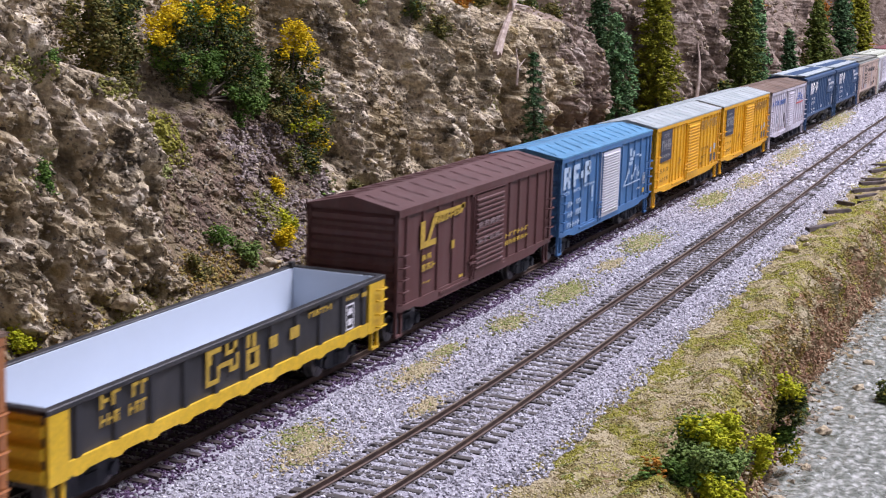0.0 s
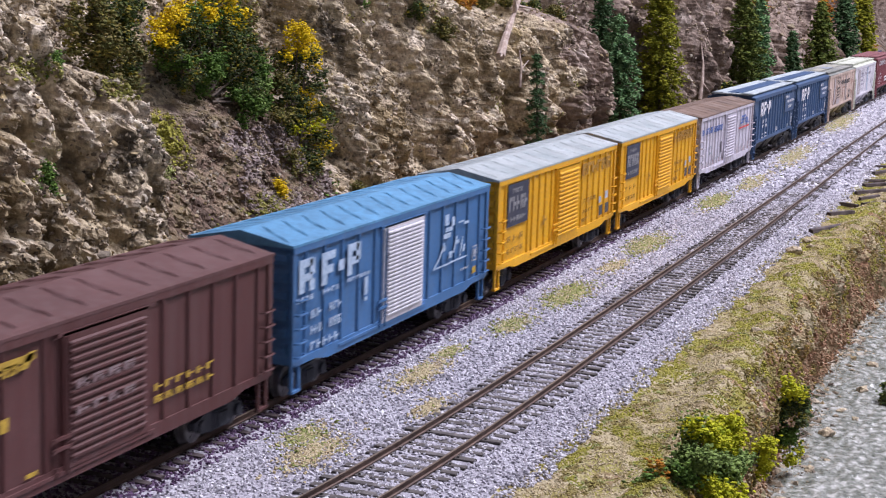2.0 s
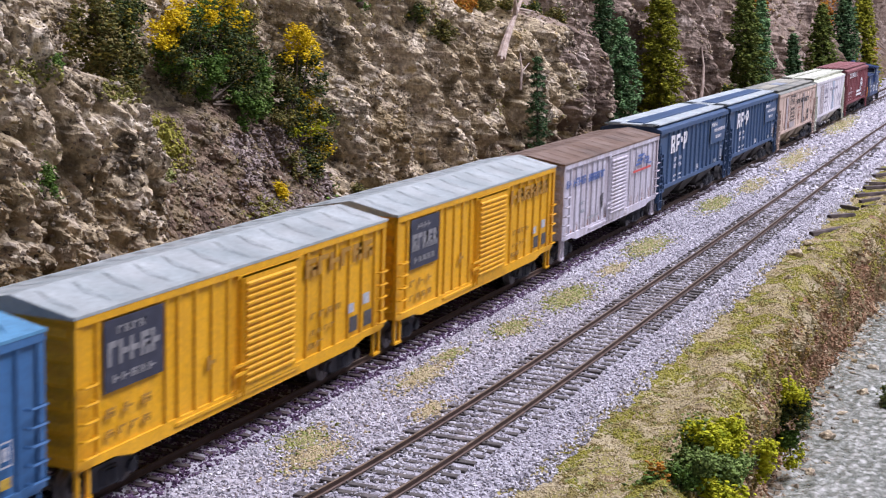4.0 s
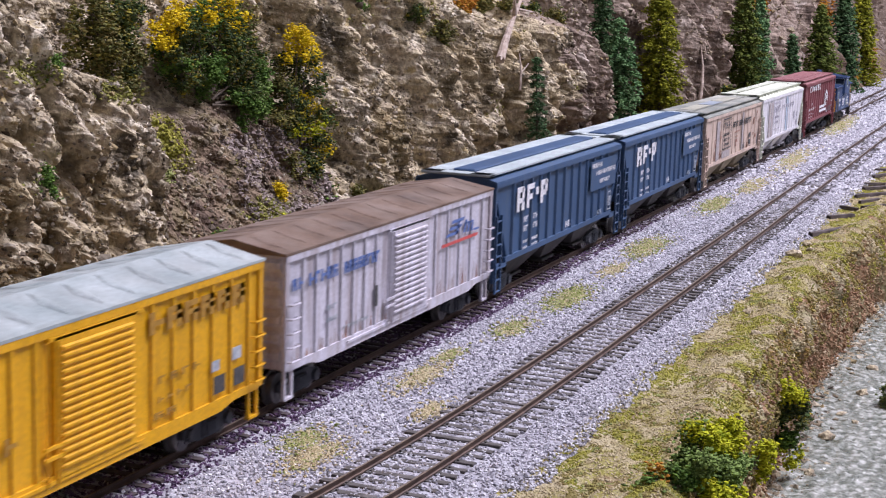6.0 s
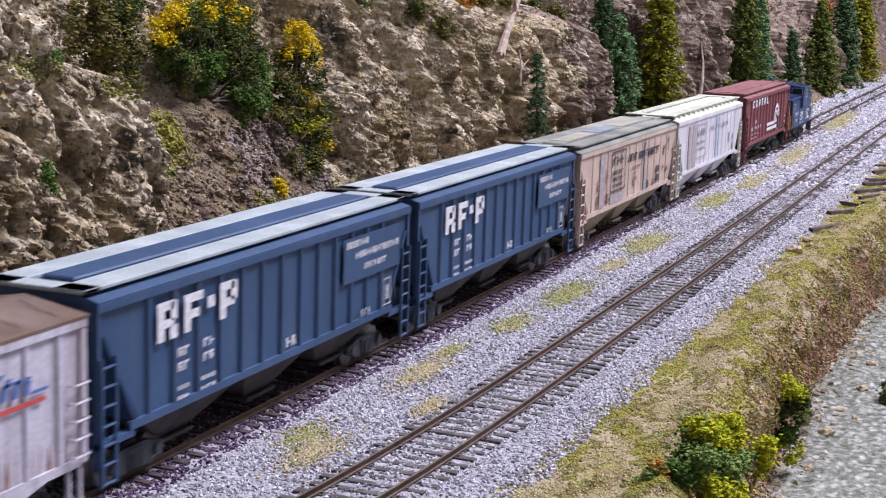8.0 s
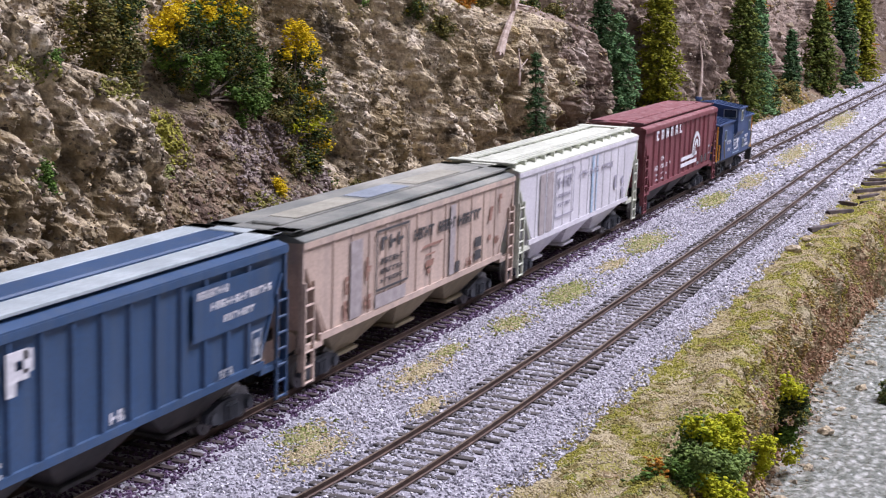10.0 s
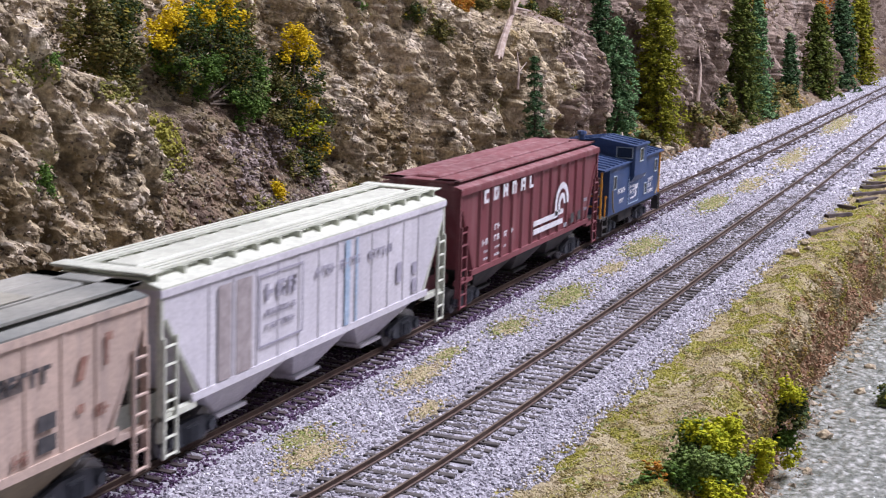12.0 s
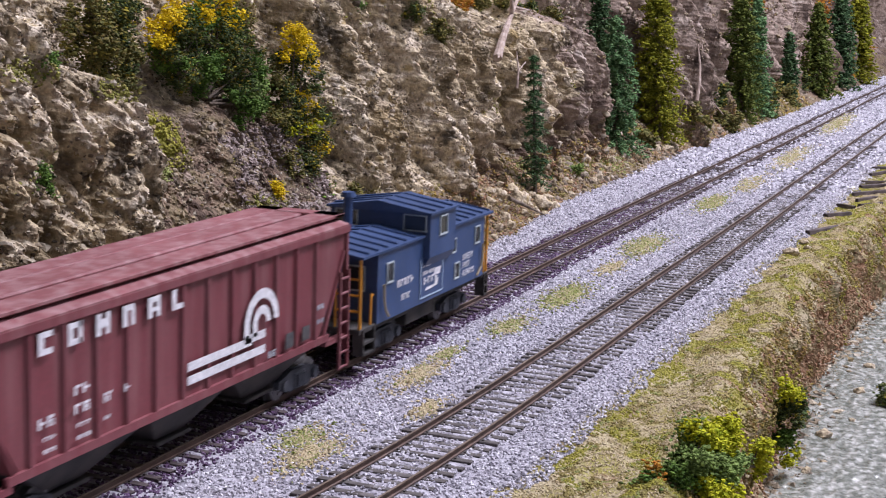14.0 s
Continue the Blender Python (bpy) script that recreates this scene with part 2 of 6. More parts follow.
def cliff_y(x, z):
    x, z = np.asarray(x, float), np.asarray(z, float)
    wx = x + 7 * perlin(x / 40.0, z / 46.0, 1.5) + 4 * perlin(x / 15.0, z / 17.0, 6.5) + 2.2 * perlin(x / 6.0, z / 6.5, 2.5)
    y = np.full(np.broadcast(x, z).shape, 100.0)
    past = 0.0
    for a, b, edge, face, deep, top in BUTTRESSES:
        ramp = step(a, b, wx)
        here = face + 5 * np.clip((edge - wx) / (edge - b), 0, 1) * (edge - b) / 70.0 + deep * (1 - ramp) + 3 * step(edge - 9, edge, wx)
        crown = top + 6 * perlin(x / 13.0, 9.7) - 14 * step(edge - 26, edge + 2, wx)
        here = here + 26 * step(crown - 5, crown + 12, z) + 0.9 * np.clip(z - crown, 0, 60)
        y = np.where(wx > past, here, y)
        past = edge + 1.5
    y = y + 0.30 * (z - 70)
    # the crag nearest the camera falls off in steps towards its edge
    crest = np.interp(wx, [380, 398, 402, 420, 424, 436, 456], [140, 128, 113, 110, 99, 96, 88]) + 4 * perlin(x / 9.0, 3.1)
    y = y + np.where(wx < 458.5, 30 * step(crest - 2, crest + 7, z) + 0.5 * np.clip(z - crest, 0, 60), 0)
    # the earth slope and ledge under the big shrub
    slope = 98 - 0.62 * (76 - np.minimum(z, 76)) + 20 * step(74, 82, z) + 0.5 * np.clip(z - 82, 0, 80) + 7 * perlin(x / 26.0, z / 30.0, 12.0)
    bay = (wx > 458.5) & (wx < 606)
    y = np.where(bay, slope, y)
    # the rock over the talus is undercut
    y = y + 11 * (1 - step(38, 47, z + 7 * perlin(x / 22.0, 8.8))) * step(786, 800, x) * (1 - step(1200, 1260, x))
    hard = np.where(bay, 0.4, 1.0)
    lx = x + 0.16 * z
    flute = np.abs(perlin(lx / 23.0, z / 120.0, 4.0)) + 0.6 * np.abs(perlin(lx / 9.5, z / 50.0, 7.0)) * np.interp(x, [0, 1100, 1300], [1, 1, 0.4])
    y = y + hard * 27 * (0.28 - flute) * np.interp(x, [0, 1100, 1300], [1, 1, 2.6])
    bend = 6 * perlin(x / 17.0, z / 17.0, 71.0)
    y = y - hard * (9.0 * knobs((lx + bend) / 17.0, (z + bend) / 34.0, 1) - 5)
    y = y - hard * (6.0 * knobs((lx + bend) / 8.5, (z - bend) / 10.0, 2) - 3.2)
    # broken beds: short ledges that stick out
    y = y - hard * np.interp(x, [0, 560, 680, 1000], [1.5, 1.5, 0.7, 0.0]) * step(0.08, 0.2, perlin(lx / 7.0, (z + 0.25 * x + bend) / 5.5, 91.0))
    # the talus lies against the foot of the rock
    talus = toe_y(x) + np.interp(x, [0, 560, 640, 800, 1100, 1500], [0.8, 0.9, 1.1, 1.25, 1.3, 1.2]) * (z + 5) + 5 * perlin(x / 19.0, z / 14.0, 27.0)
    y = np.minimum(y, talus)
    y = y - np.interp(x, [0, 1000, 1300], [1, 1, 0.35]) * (3.4 * knobs((x + 0.5 * bend) / 4.8, (z + 0.5 * bend) / 4.6, 3) + 1.7 * knobs(x / 2.7, z / 2.1, 4) - 2.0)
    return y - 0.5 * perlin(x / 1.6, z / 1.3, 31.0)


def is_talus(x, z):
    """1 where loose earth lies, 0 on bare rock."""
    return z < np.interp(x, [0, 440, 470, 560, 620, 700, 820, 1000, 1200, 1500], [4, 8, 30, 34, 26, 22, 30, 34, 34, 30]) + 16 * fbm(np.asarray(x) / 26.0, np.asarray(z) / 20.0, 61.0, 3)


def cliff():
    xs = np.concatenate([np.arange(150, 342, 6.0), np.arange(342, 640, 0.8), np.arange(640, 1070, 1.0), np.arange(1070, 1700, 2.2), np.arange(1700, 3700, 7.0)])
    zs = np.concatenate([np.arange(-6, 128, 0.95), np.arange(128, 270, 6.0)])
    x, z = np.meshgrid(xs, zs, indexing="ij")
    y = cliff_y(x, z)
    x = x + 1.3 * perlin(x / 3.0, z / 3.0, 41.0)
    verts = np.stack([x, y, z + 1.1 * perlin(x / 2.6, z / 2.6, 51.0)], -1).reshape(-1, 3)
    faces = grid_faces(len(xs), len(zs))[:, ::-1]
    me = numpy_mesh("rock_cliff", verts, faces)
    mid = verts[faces].mean(axis=1)
    kind = np.where(mid[:, 0] + 110 * perlin(mid[:, 0] / 40.0, mid[:, 2] / 30.0, 81.0) > 1000, 1, 0)
    bay = (mid[:, 0] > 462) & (mid[:, 0] < 606) & (mid[:, 2] < 78)
    kind = np.where(is_talus(mid[:, 0], mid[:, 2]) | bay, 2, kind)
    for m in (ROCK, FAR_ROCK, SLOPE_EARTH):
        me.materials.append(m)
    me.polygons.foreach_set("material_index", kind.astype(np.int32))
    ob = part("rock_cliff", me, None)
    tagged(ob, "craggy tan and grey cast rock cliff behind the tracks", "cliff", kind="structure")
    return ob


def crest_y(x):
    return np.interp(x, [0, 383, 480, 540, 635, 754, 850, 930, 1400, 2200], [-141, -141, -136, -131, -127, -126, -128, -131, -137, -140]) + 4 * perlin(np.asarray(x) / 30.0, 1.7) + 2 * perlin(np.asarray(x) / 9.0, 5.7)


WATER_Z = -46.0


def ground_z(x, y):
    """Height of the track bed and of the bank in front of it."""
    x, y = np.asarray(x, float), np.asarray(y, float)
    z = -3.2 + 0.8 * perlin(x / 18.0, y / 18.0, 3.0)
    for centre in (0.0, siding_y(x)):
        z = np.where(np.abs(y - centre) < 17, z + 0.5 * (1 - step(11, 17, np.abs(y - centre))), z)
    edge = crest_y(x)
    z = z - 2.5 * step(-100, -128, y) + 3.5 * fbm(x / 26.0, y / 20.0, 1.0, 3) * step(-98, -118, y)
    z = z + 5.5 * np.exp(-(((y - edge - 6) / 9.0) ** 2)) * (0.6 + 1.2 * perlin(x / 34.0, 4.4))
    return z


def ground():
    xs = np.concatenate([np.arange(150, 320, 6.0), np.arange(320, 1100, 1.5), np.arange(1100, 3700, 8.0)])
    s = np.concatenate([np.linspace(0, 0.7, 40), np.linspace(0.71, 1, 45), 1 + np.arange(1, 52) / 51.0])
    x, t = np.meshgrid(xs, s, indexing="ij")
    edge = crest_y(x)
    top = np.clip(t, 0, 1)
    y = 62 + (edge - 62) * top
    z = ground_z(x, y)
    down = np.clip(t - 1, 0, 1)
    drop = z - WATER_Z + 3
    rough = step(0, 0.12, down)
    y = y - 5 * np.sin(np.clip(down * 2.2, 0, 1) * 1.57) - 4 * down
    y = y - rough * (10 * fbm(x / 24.0, down * 2.0, 8.0, 3) * (1 - 0.5 * down) + 5 * np.abs(perlin(x / 6.0, down * 7, 3.0)) + 3 * np.abs(perlin(x / 2.8, down * 16, 13.0)) + 1.4 * perlin(x / 1.6, down * 30, 23.0))
    z = z - drop * down**1.15 + rough * (1 - down) * 3 * perlin(x / 7.0, down * 8, 33.0) + 0.9 * perlin(x / 3.0, y / 3.0, 43.0) * step(-96, -108, y)
    verts = np.stack([x, y, z], -1).reshape(-1, 3)
    me = numpy_mesh("ground", verts, grid_faces(len(xs), len(s)), smooth=False)
    me.materials.append(EARTH)
    me.materials.append(MOSSY_EARTH)
    faces = grid_faces(len(xs), len(s))
    fx, ft = x.reshape(-1)[faces].mean(axis=1), t.reshape(-1)[faces].mean(axis=1)
    mossy = ft < 1.15 + 0.6 * fbm(fx / 17.0, ft * 3.0, 6.0, 3)
    me.polygons.foreach_set("material_index", mossy.astype(np.int32))
    return tagged(part("ground", me, None), "mossy brown earth under the tracks with a steep bank", "ground", kind="structure")


def plank_bed():
    """The flat gravel sheet on which both tracks lie."""
    xs = np.concatenate([np.arange(150, 320, 6.0), np.arange(320, 1100, 2.5), np.arange(1100, 3700, 8.0)])
    s = np.linspace(0, 1, 70)
    x, t = np.meshgrid(xs, s, indexing="ij")
    front = -106 + 5 * perlin(x / 21.0, 2.2) + 3 * perlin(x / 7.0, 6.2)
    y = toe_y(x) + 4 + (front - toe_y(x) - 4) * t
    z = ground_z(x, y) + 0.25 - 2.2 * (step(0.94, 1, t) + step(0.04, 0, t))
    me = numpy_mesh("ballast_bed", np.stack([x, y, z], -1).reshape(-1, 3), grid_faces(len(xs), len(s)), smooth=True)
    return tagged(part("ballast_bed", me, BALLAST), "light grey crushed stone ballast under both tracks", "ballast", kind="structure")


cliff()
ground()
plank_bed()


def sheet(name, x0, x1, y0, y1, z, mat, label, category):
    bm = bmesh.new()
    box(bm, x0, x1, y0, y1, z - 4, z)
    return tagged(part(name, bm, mat), label, category, kind="structure")


# the palest grey of the fine speckle paints glints into the water's colour
WATER = material("glint_speckled_water", [(0.08, 0.09, 0.07), (0.22, 0.23, 0.195), (0.52, 0.52, 0.48)], 300, 0.13, 0, 0.4, 700, 8, gloss=1.0, grit=(0.7, 1.3))
sheet("water_bed", 150, 3700, -900, -130, WATER_Z - 3, WATER, "grey-green bed below the stream", "water")


def water():
    """The stream: a sheet of small sharp ripples, coarser away from the bank."""
    xs = np.concatenate([np.arange(150, 480, 8.0), np.arange(480, 1000, 1.1), np.arange(1000, 3700, 12.0)])
    ys = np.concatenate([np.arange(-126, -215, -0.9), np.arange(-216, -900, -12.0)])
    x, y = np.meshgrid(xs, ys, indexing="ij")
    fine = step(-230, -205, y) * step(470, 500, x) * (1 - step(980, 1010, x))
    z = WATER_Z + fine * (1.1 * np.abs(perlin(x / 5.0, y / 2.2, 2.0)) + 1.2 * perlin(x / 9.0, y / 5.0, 5.0) + 0.8 * perlin(x / 3.2, y / 1.9, 9.0))
    me = numpy_mesh("water", np.stack([x, y, z], -1).reshape(-1, 3), grid_faces(len(xs), len(ys))[:, ::-1], smooth=True)
    tagged(part("water", me, WATER), "rippled grey-green stream with pale glints painted into its colour", "water", kind="structure")


water()

# ---- the room around the layout, plain and out of view ----
ROOM_PAINT = material("plain_room_paint", [(0.44, 0.44, 0.45), (0.48, 0.48, 0.49)], 2, 0.9, 0, 0, 30)
for name, args in (("wall_north", (-2600, 4400, 1500, 1540, -1000, 2380)), ("wall_south", (-2600, 4400, -2440, -2400, -1000, 2380)), ("wall_west", (-2640, -2600, -2440, 1540, -1000, 2380)), ("wall_east", (4400, 4440, -2440, 1540, -1000, 2380)), ("ceiling", (-2640, 4440, -2440, 1540, 2380, 2420)), ("floor", (-2640, 4440, -2440, 1540, -1040, -1000))):
    bm = bmesh.new()
    box(bm, *args)
    tagged(part(name, bm, ROOM_PAINT), "plain pale painted room surface", name.split("_")[0], kind="structure")

# the table that carries the layout
bm = bmesh.new()
box(bm, 152, 3698, -898, 160, -1000, WATER_Z - 6)
tagged(part("layout_table", bm, ROOM_PAINT), "plain boxed table that carries the layout", "table", kind="structure")
# ---- the tracks ----
DUSTY_TIE = material("dusty_grey_tie", [(0.04, 0.034, 0.032), (0.085, 0.075, 0.07), (0.15, 0.135, 0.13)], 160, 0.95, 0, 0.2, 700)


def rail_run(name, centre, offset, parent, x0=150, x1=3600):
    xs = np.arange(x0, x1, 12.0)
    c = centre(xs) + offset
    prof = [(-0.62, -1.9), (0.62, -1.9), (0.62, -1.65), (0.2, -1.45), (0.2, -0.65), (0.36, -0.5), (0.36, 0.0), (-0.36, 0.0), (-0.36, -0.5), (-0.2, -0.65), (-0.2, -1.45), (-0.62, -1.65)]
    n = len(prof)
    verts = np.array([(x, y + u, v) for x, y in zip(xs, c) for u, v in prof])
    faces = [(i * n + k, (i + 1) * n + k, (i + 1) * n + (k + 1) % n, i * n + (k + 1) % n) for i in range(len(xs) - 1) for k in range(n)]
    me = numpy_mesh(name, verts, np.array(faces)[:, ::-1])
    me.materials.append(RAIL)
    me.materials.append(RAIL_TOP)
    me.polygons.foreach_set("material_index", np.array([1 if k == 6 else 0 for i in range(len(xs) - 1) for k in range(n)], np.int32))
    return part(name, me, None, parent)


def track(label, centre, mat, bury, seed):
    t = thing("railway_track", label, "track", "parallel tracks")
    for side in (8.25 + 0.46, -8.25 - 0.46):
        rail_run("rail", centre, side, t)
    rng = random.Random(seed)
    shapes = []
    for k in range(4):
        bm = bmesh.new()
        vs = box(bm, -1.35, 1.35, -15.2, 15.2, -2.2, 0, 0.18)
        for v in bm.verts:
            v.co += Vector((rng.uniform(-0.12, 0.12), rng.uniform(-0.5, 0.5), rng.uniform(-0.1, 0.06)))
        for y in (-8.87, 8.87):
            for s in (-1, 1):
                box(bm, -0.5, 0.5, y + s * 1.5 - 0.3, y + s * 1.5 + 0.3, -0.1, 0.45)
        me = mesh_of(bm, "tie")
        me.materials.append(mat)
        shapes.append(me)
    far = bmesh.new()
    x, n = 320.0, 0
    while x < 3500:
        z = -1.86 - bury(x) * rng.random()
        y, turn = float(centre(np.array(x))) + rng.uniform(-0.4, 0.4), rng.uniform(-1.2, 1.2)
        if n < 300:
            o = part("tie", shapes[n % 4], None, t)
            o.matrix_basis = pose(x * MM, y * MM, z * MM, 0, 0, turn)
        else:
            box(far, x - 1.35, x + 1.35, y - 15.2, y + 15.2, z - 2.2, z)
        n += 1
        x += 6.5
    tagged(part("far_tie", far, mat, t), kind="stuff")
    return t


main_track = track("main line of rusty rails on dark ties", lambda x: 0 * x, TIE, lambda x: 0.25, 5)
siding = track("empty siding of brown rails on weathered ties", siding_y, DUSTY_TIE, lambda x: np.interp(x, [300, 560, 640, 900, 1000, 1200], [0.4, 0.4, 0.1, 0.1, 0.5, 0.7]), 6)
# ---- the train ----
STEEL = material("dark_grimy_steel", [(0.012, 0.012, 0.013), (0.035, 0.032, 0.03), (0.06, 0.05, 0.045)], 120, 0.75, 0.1, 0.08, 700)
TRUCK = material("grey_blue_truck_casting", [(0.018, 0.022, 0.03), (0.04, 0.044, 0.055), (0.075, 0.075, 0.085)], 150, 0.75, 0.1, 0.1, 800)
TREAD = material("worn_wheel_steel", [(0.12, 0.12, 0.13), (0.3, 0.29, 0.28)], 200, 0.4, 0.7)
CHAR = material("near_black_paint", [(0.012, 0.013, 0.016), (0.02, 0.021, 0.026), (0.035, 0.036, 0.042)], 40, 0.5, 0, 0.04, 900, streak=((0.09, 0.08, 0.075), 0.35, (200, 200, 24)))
YELLOW = car_paint("bright_yellow_paint", (0.66, 0.42, 0.02), 0.5, (0.24, 0.13, 0.02), 0.25, 1.1)
MAROON = car_paint("oxide_brown_paint", (0.078, 0.024, 0.022), 0.6, (0.12, 0.075, 0.07), 0.35)
MAROON_ROOF = car_paint("oxide_brown_roof_paint", (0.085, 0.032, 0.03), 0.7, (0.14, 0.09, 0.085), 0.3)
BLUE = car_paint("mid_blue_paint", (0.035, 0.125, 0.285), 0.55, (0.10, 0.16, 0.24), 0.35)
BLUE_ROOF = car_paint("weathered_blue_roof", (0.085, 0.25, 0.42), 0.6, (0.03, 0.08, 0.14), 0.5)
SILVER = material("pale_grey_metal_door", [(0.50, 0.50, 0.54), (0.64, 0.63, 0.67)], 60, 0.5, 0.1, 0.04, 700, streak=((0.35, 0.33, 0.34), 0.4, (220, 220, 30)))
GALV = material("galvanised_roof", [(0.27, 0.315, 0.32), (0.36, 0.405, 0.41), (0.46, 0.50, 0.50)], 55, 0.5, 0.15, 0.05, 700, streak=((0.30, 0.30, 0.29), 0.45, (90, 60, 60)))
GOLD = car_paint("golden_yellow_paint", (0.68, 0.345, 0.003), 0.5, (0.40, 0.18, 0.008), 0.3, 1.1)
LILAC = car_paint("dirty_white_paint", (0.53, 0.51, 0.58), 0.6, (0.25, 0.19, 0.18), 0.8, 1.08)
RUST_ROOF = material("rusted_brown_roof", [(0.07, 0.042, 0.03), (0.13, 0.08, 0.055), (0.20, 0.14, 0.11)], 45, 0.85, 0, 0.1, 800, streak=((0.24, 0.20, 0.18), 0.4, (70, 60, 60)))
NAVY = car_paint("navy_blue_paint", (0.025, 0.066, 0.15), 0.55, (0.08, 0.10, 0.13), 0.35)
PALE_DECK = material("pale_grey_deck_paint", [(0.30, 0.35, 0.37), (0.42, 0.47, 0.48)], 60, 0.7, 0, 0.05, 700, streak=((0.18, 0.20, 0.21), 0.4, (90, 60, 60)))
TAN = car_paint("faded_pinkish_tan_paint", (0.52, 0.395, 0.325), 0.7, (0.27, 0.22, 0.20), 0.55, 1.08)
# darker and more olive than TAN: slope sheets, outlet bays, grab irons
TAN_UNDER = car_paint("dark_olive_tan_paint", (0.26, 0.21, 0.13), 0.8, (0.12, 0.10, 0.07), 0.5)
DULL_DECK = material("grimy_grey_deck", [(0.13, 0.14, 0.13), (0.24, 0.24, 0.21), (0.36, 0.35, 0.30)], 28, 0.8, 0, 0.06, 600)
DULL_BLUE = material("dusty_blue_hatch_paint", [(0.17, 0.20, 0.24), (0.26, 0.29, 0.33)], 60, 0.8, 0, 0.05, 600)
DULL_CREAM = material("dusty_cream_hatch_paint", [(0.25, 0.24, 0.19), (0.38, 0.365, 0.30)], 60, 0.8, 0, 0.05, 600)
CREAM = car_paint("greenish_cream_paint", (0.58, 0.60, 0.50), 0.6, (0.34, 0.34, 0.28), 0.45, 1.08)
WHITE = car_paint("chalky_white_paint", (0.62, 0.60, 0.635), 0.6, (0.42, 0.40, 0.455), 0.4, 1.05)
RED_ROOF = car_paint("dusty_red_roof_paint", (0.19, 0.055, 0.06), 0.7, (0.44, 0.31, 0.31), 0.45)
RED = car_paint("faded_oxide_red_paint", (0.158, 0.033, 0.042), 0.6, (0.26, 0.13, 0.13), 0.4)
CAB_BLUE = car_paint("deep_blue_paint", (0.021, 0.05, 0.135), 0.5, (0.05, 0.07, 0.12), 0.3)
ORANGE = car_paint("orange_brown_paint", (0.42, 0.15, 0.04), 0.6)
RAILING = car_paint("orange_railing_paint", (0.62, 0.27, 0.02), 0.5, (0.3, 0.12, 0.02), 0.3)
WHITE_INK = material("white_lettering", [(0.52, 0.52, 0.55), (0.74, 0.73, 0.75)], 500, 0.7, 0, 0, 900)
FAINT_INK = material("worn_pale_lettering", [(0.22, 0.25, 0.30), (0.45, 0.47, 0.5)], 700, 0.7, 0, 0, 900)
GOLD_INK = material("yellow_lettering", [(0.30, 0.19, 0.025), (0.52, 0.35, 0.04)], 600, 0.7, 0, 0, 900)
LIGHT_BLUE_INK = material("pale_blue_lettering", [(0.25, 0.36, 0.50), (0.42, 0.52, 0.62)], 600, 0.7, 0, 0, 900)
WORN_INK = material("rubbed_chalk_marks", [(0.13, 0.07, 0.07), (0.26, 0.20, 0.20)], 700, 0.8, 0, 0, 900)
SIGN_INK = material("navy_sign_paint", [(0.018, 0.021, 0.038), (0.035, 0.04, 0.062)], 300, 0.6, 0, 0, 900)
PANEL_INK = material("dull_grey_sign_lettering", [(0.15, 0.15, 0.16), (0.26, 0.26, 0.26)], 500, 0.7, 0, 0, 900)
BLUE_INK = material("blue_lettering", [(0.05, 0.10, 0.30), (0.12, 0.18, 0.38)], 600, 0.7, 0, 0, 900)
DARK_INK = material("charcoal_lettering", [(0.03, 0.03, 0.035), (0.08, 0.075, 0.075)], 600, 0.7, 0, 0, 900)
RED_INK = material("red_lettering", [(0.42, 0.05, 0.05), (0.5, 0.09, 0.08)], 600, 0.7, 0, 0, 900)
GREY_INK = material("grey_lettering", [(0.28, 0.27, 0.33), (0.38, 0.36, 0.42)], 600, 0.7, 0, 0, 900)
BROWN_INK = material("brown_lettering", [(0.26, 0.13, 0.02), (0.38, 0.20, 0.02)], 600, 0.7, 0, 0, 900)
STAIN = material("rust_stain", [(0.17, 0.065, 0.045), (0.36, 0.22, 0.17)], 300, 0.9, 0, 0, 900)
PRIMER_PATCH = material("grey_patch_paint", [(0.26, 0.225, 0.225), (0.40, 0.355, 0.355)], 220, 0.8, 0, 0, 900)
GLASS = material("dark_window_glass", [(0.015, 0.02, 0.025), (0.03, 0.035, 0.04)], 60, 0.12, 0, 0, 300, gloss=0.7)
LINER = material("white_plastic_liner", [(0.49, 0.545, 0.62), (0.51, 0.565, 0.64)], 25, 0.6, 0, 0.0, 300, grit=(0.985, 1.015))

WHEEL_R = 4.8
ROLLING = []


def bars(bm, rects, y, depth=0.12):
    """Upright painted marks on the side that faces -y: (x0, x1, z0, z1) or the same with a slant."""
    for r in rects:
        x0, x1, z0, z1 = r[:4]
        lean = r[4] if len(r) > 4 else 0.0
        v = [bm.verts.new(p) for p in ((x0, y, z0), (x1, y, z0), (x1 + lean, y, z1), (x0 + lean, y, z1))]
        w = [bm.verts.new((a.co.x, y - depth, a.co.z)) for a in v]
        bm.faces.new(w)
        for k in range(4):
            bm.faces.new((v[k], v[(k + 1) % 4], w[(k + 1) % 4], w[k]))


def marks(parent, rects, mat, y, name="lettering", label=""):
    if name in ("paint_patch", "rust_stain") and len(rects) > 1:
        return [marks(parent, [r], mat, y, name, label) for r in rects][0]
    bm = bmesh.new()
    bars(bm, rects, y)
    bmesh.ops.recalc_face_normals(bm, faces=bm.faces)
    return tagged(part(name, bm, mat, parent, label), kind="stuff" if name == "lettering" else "")


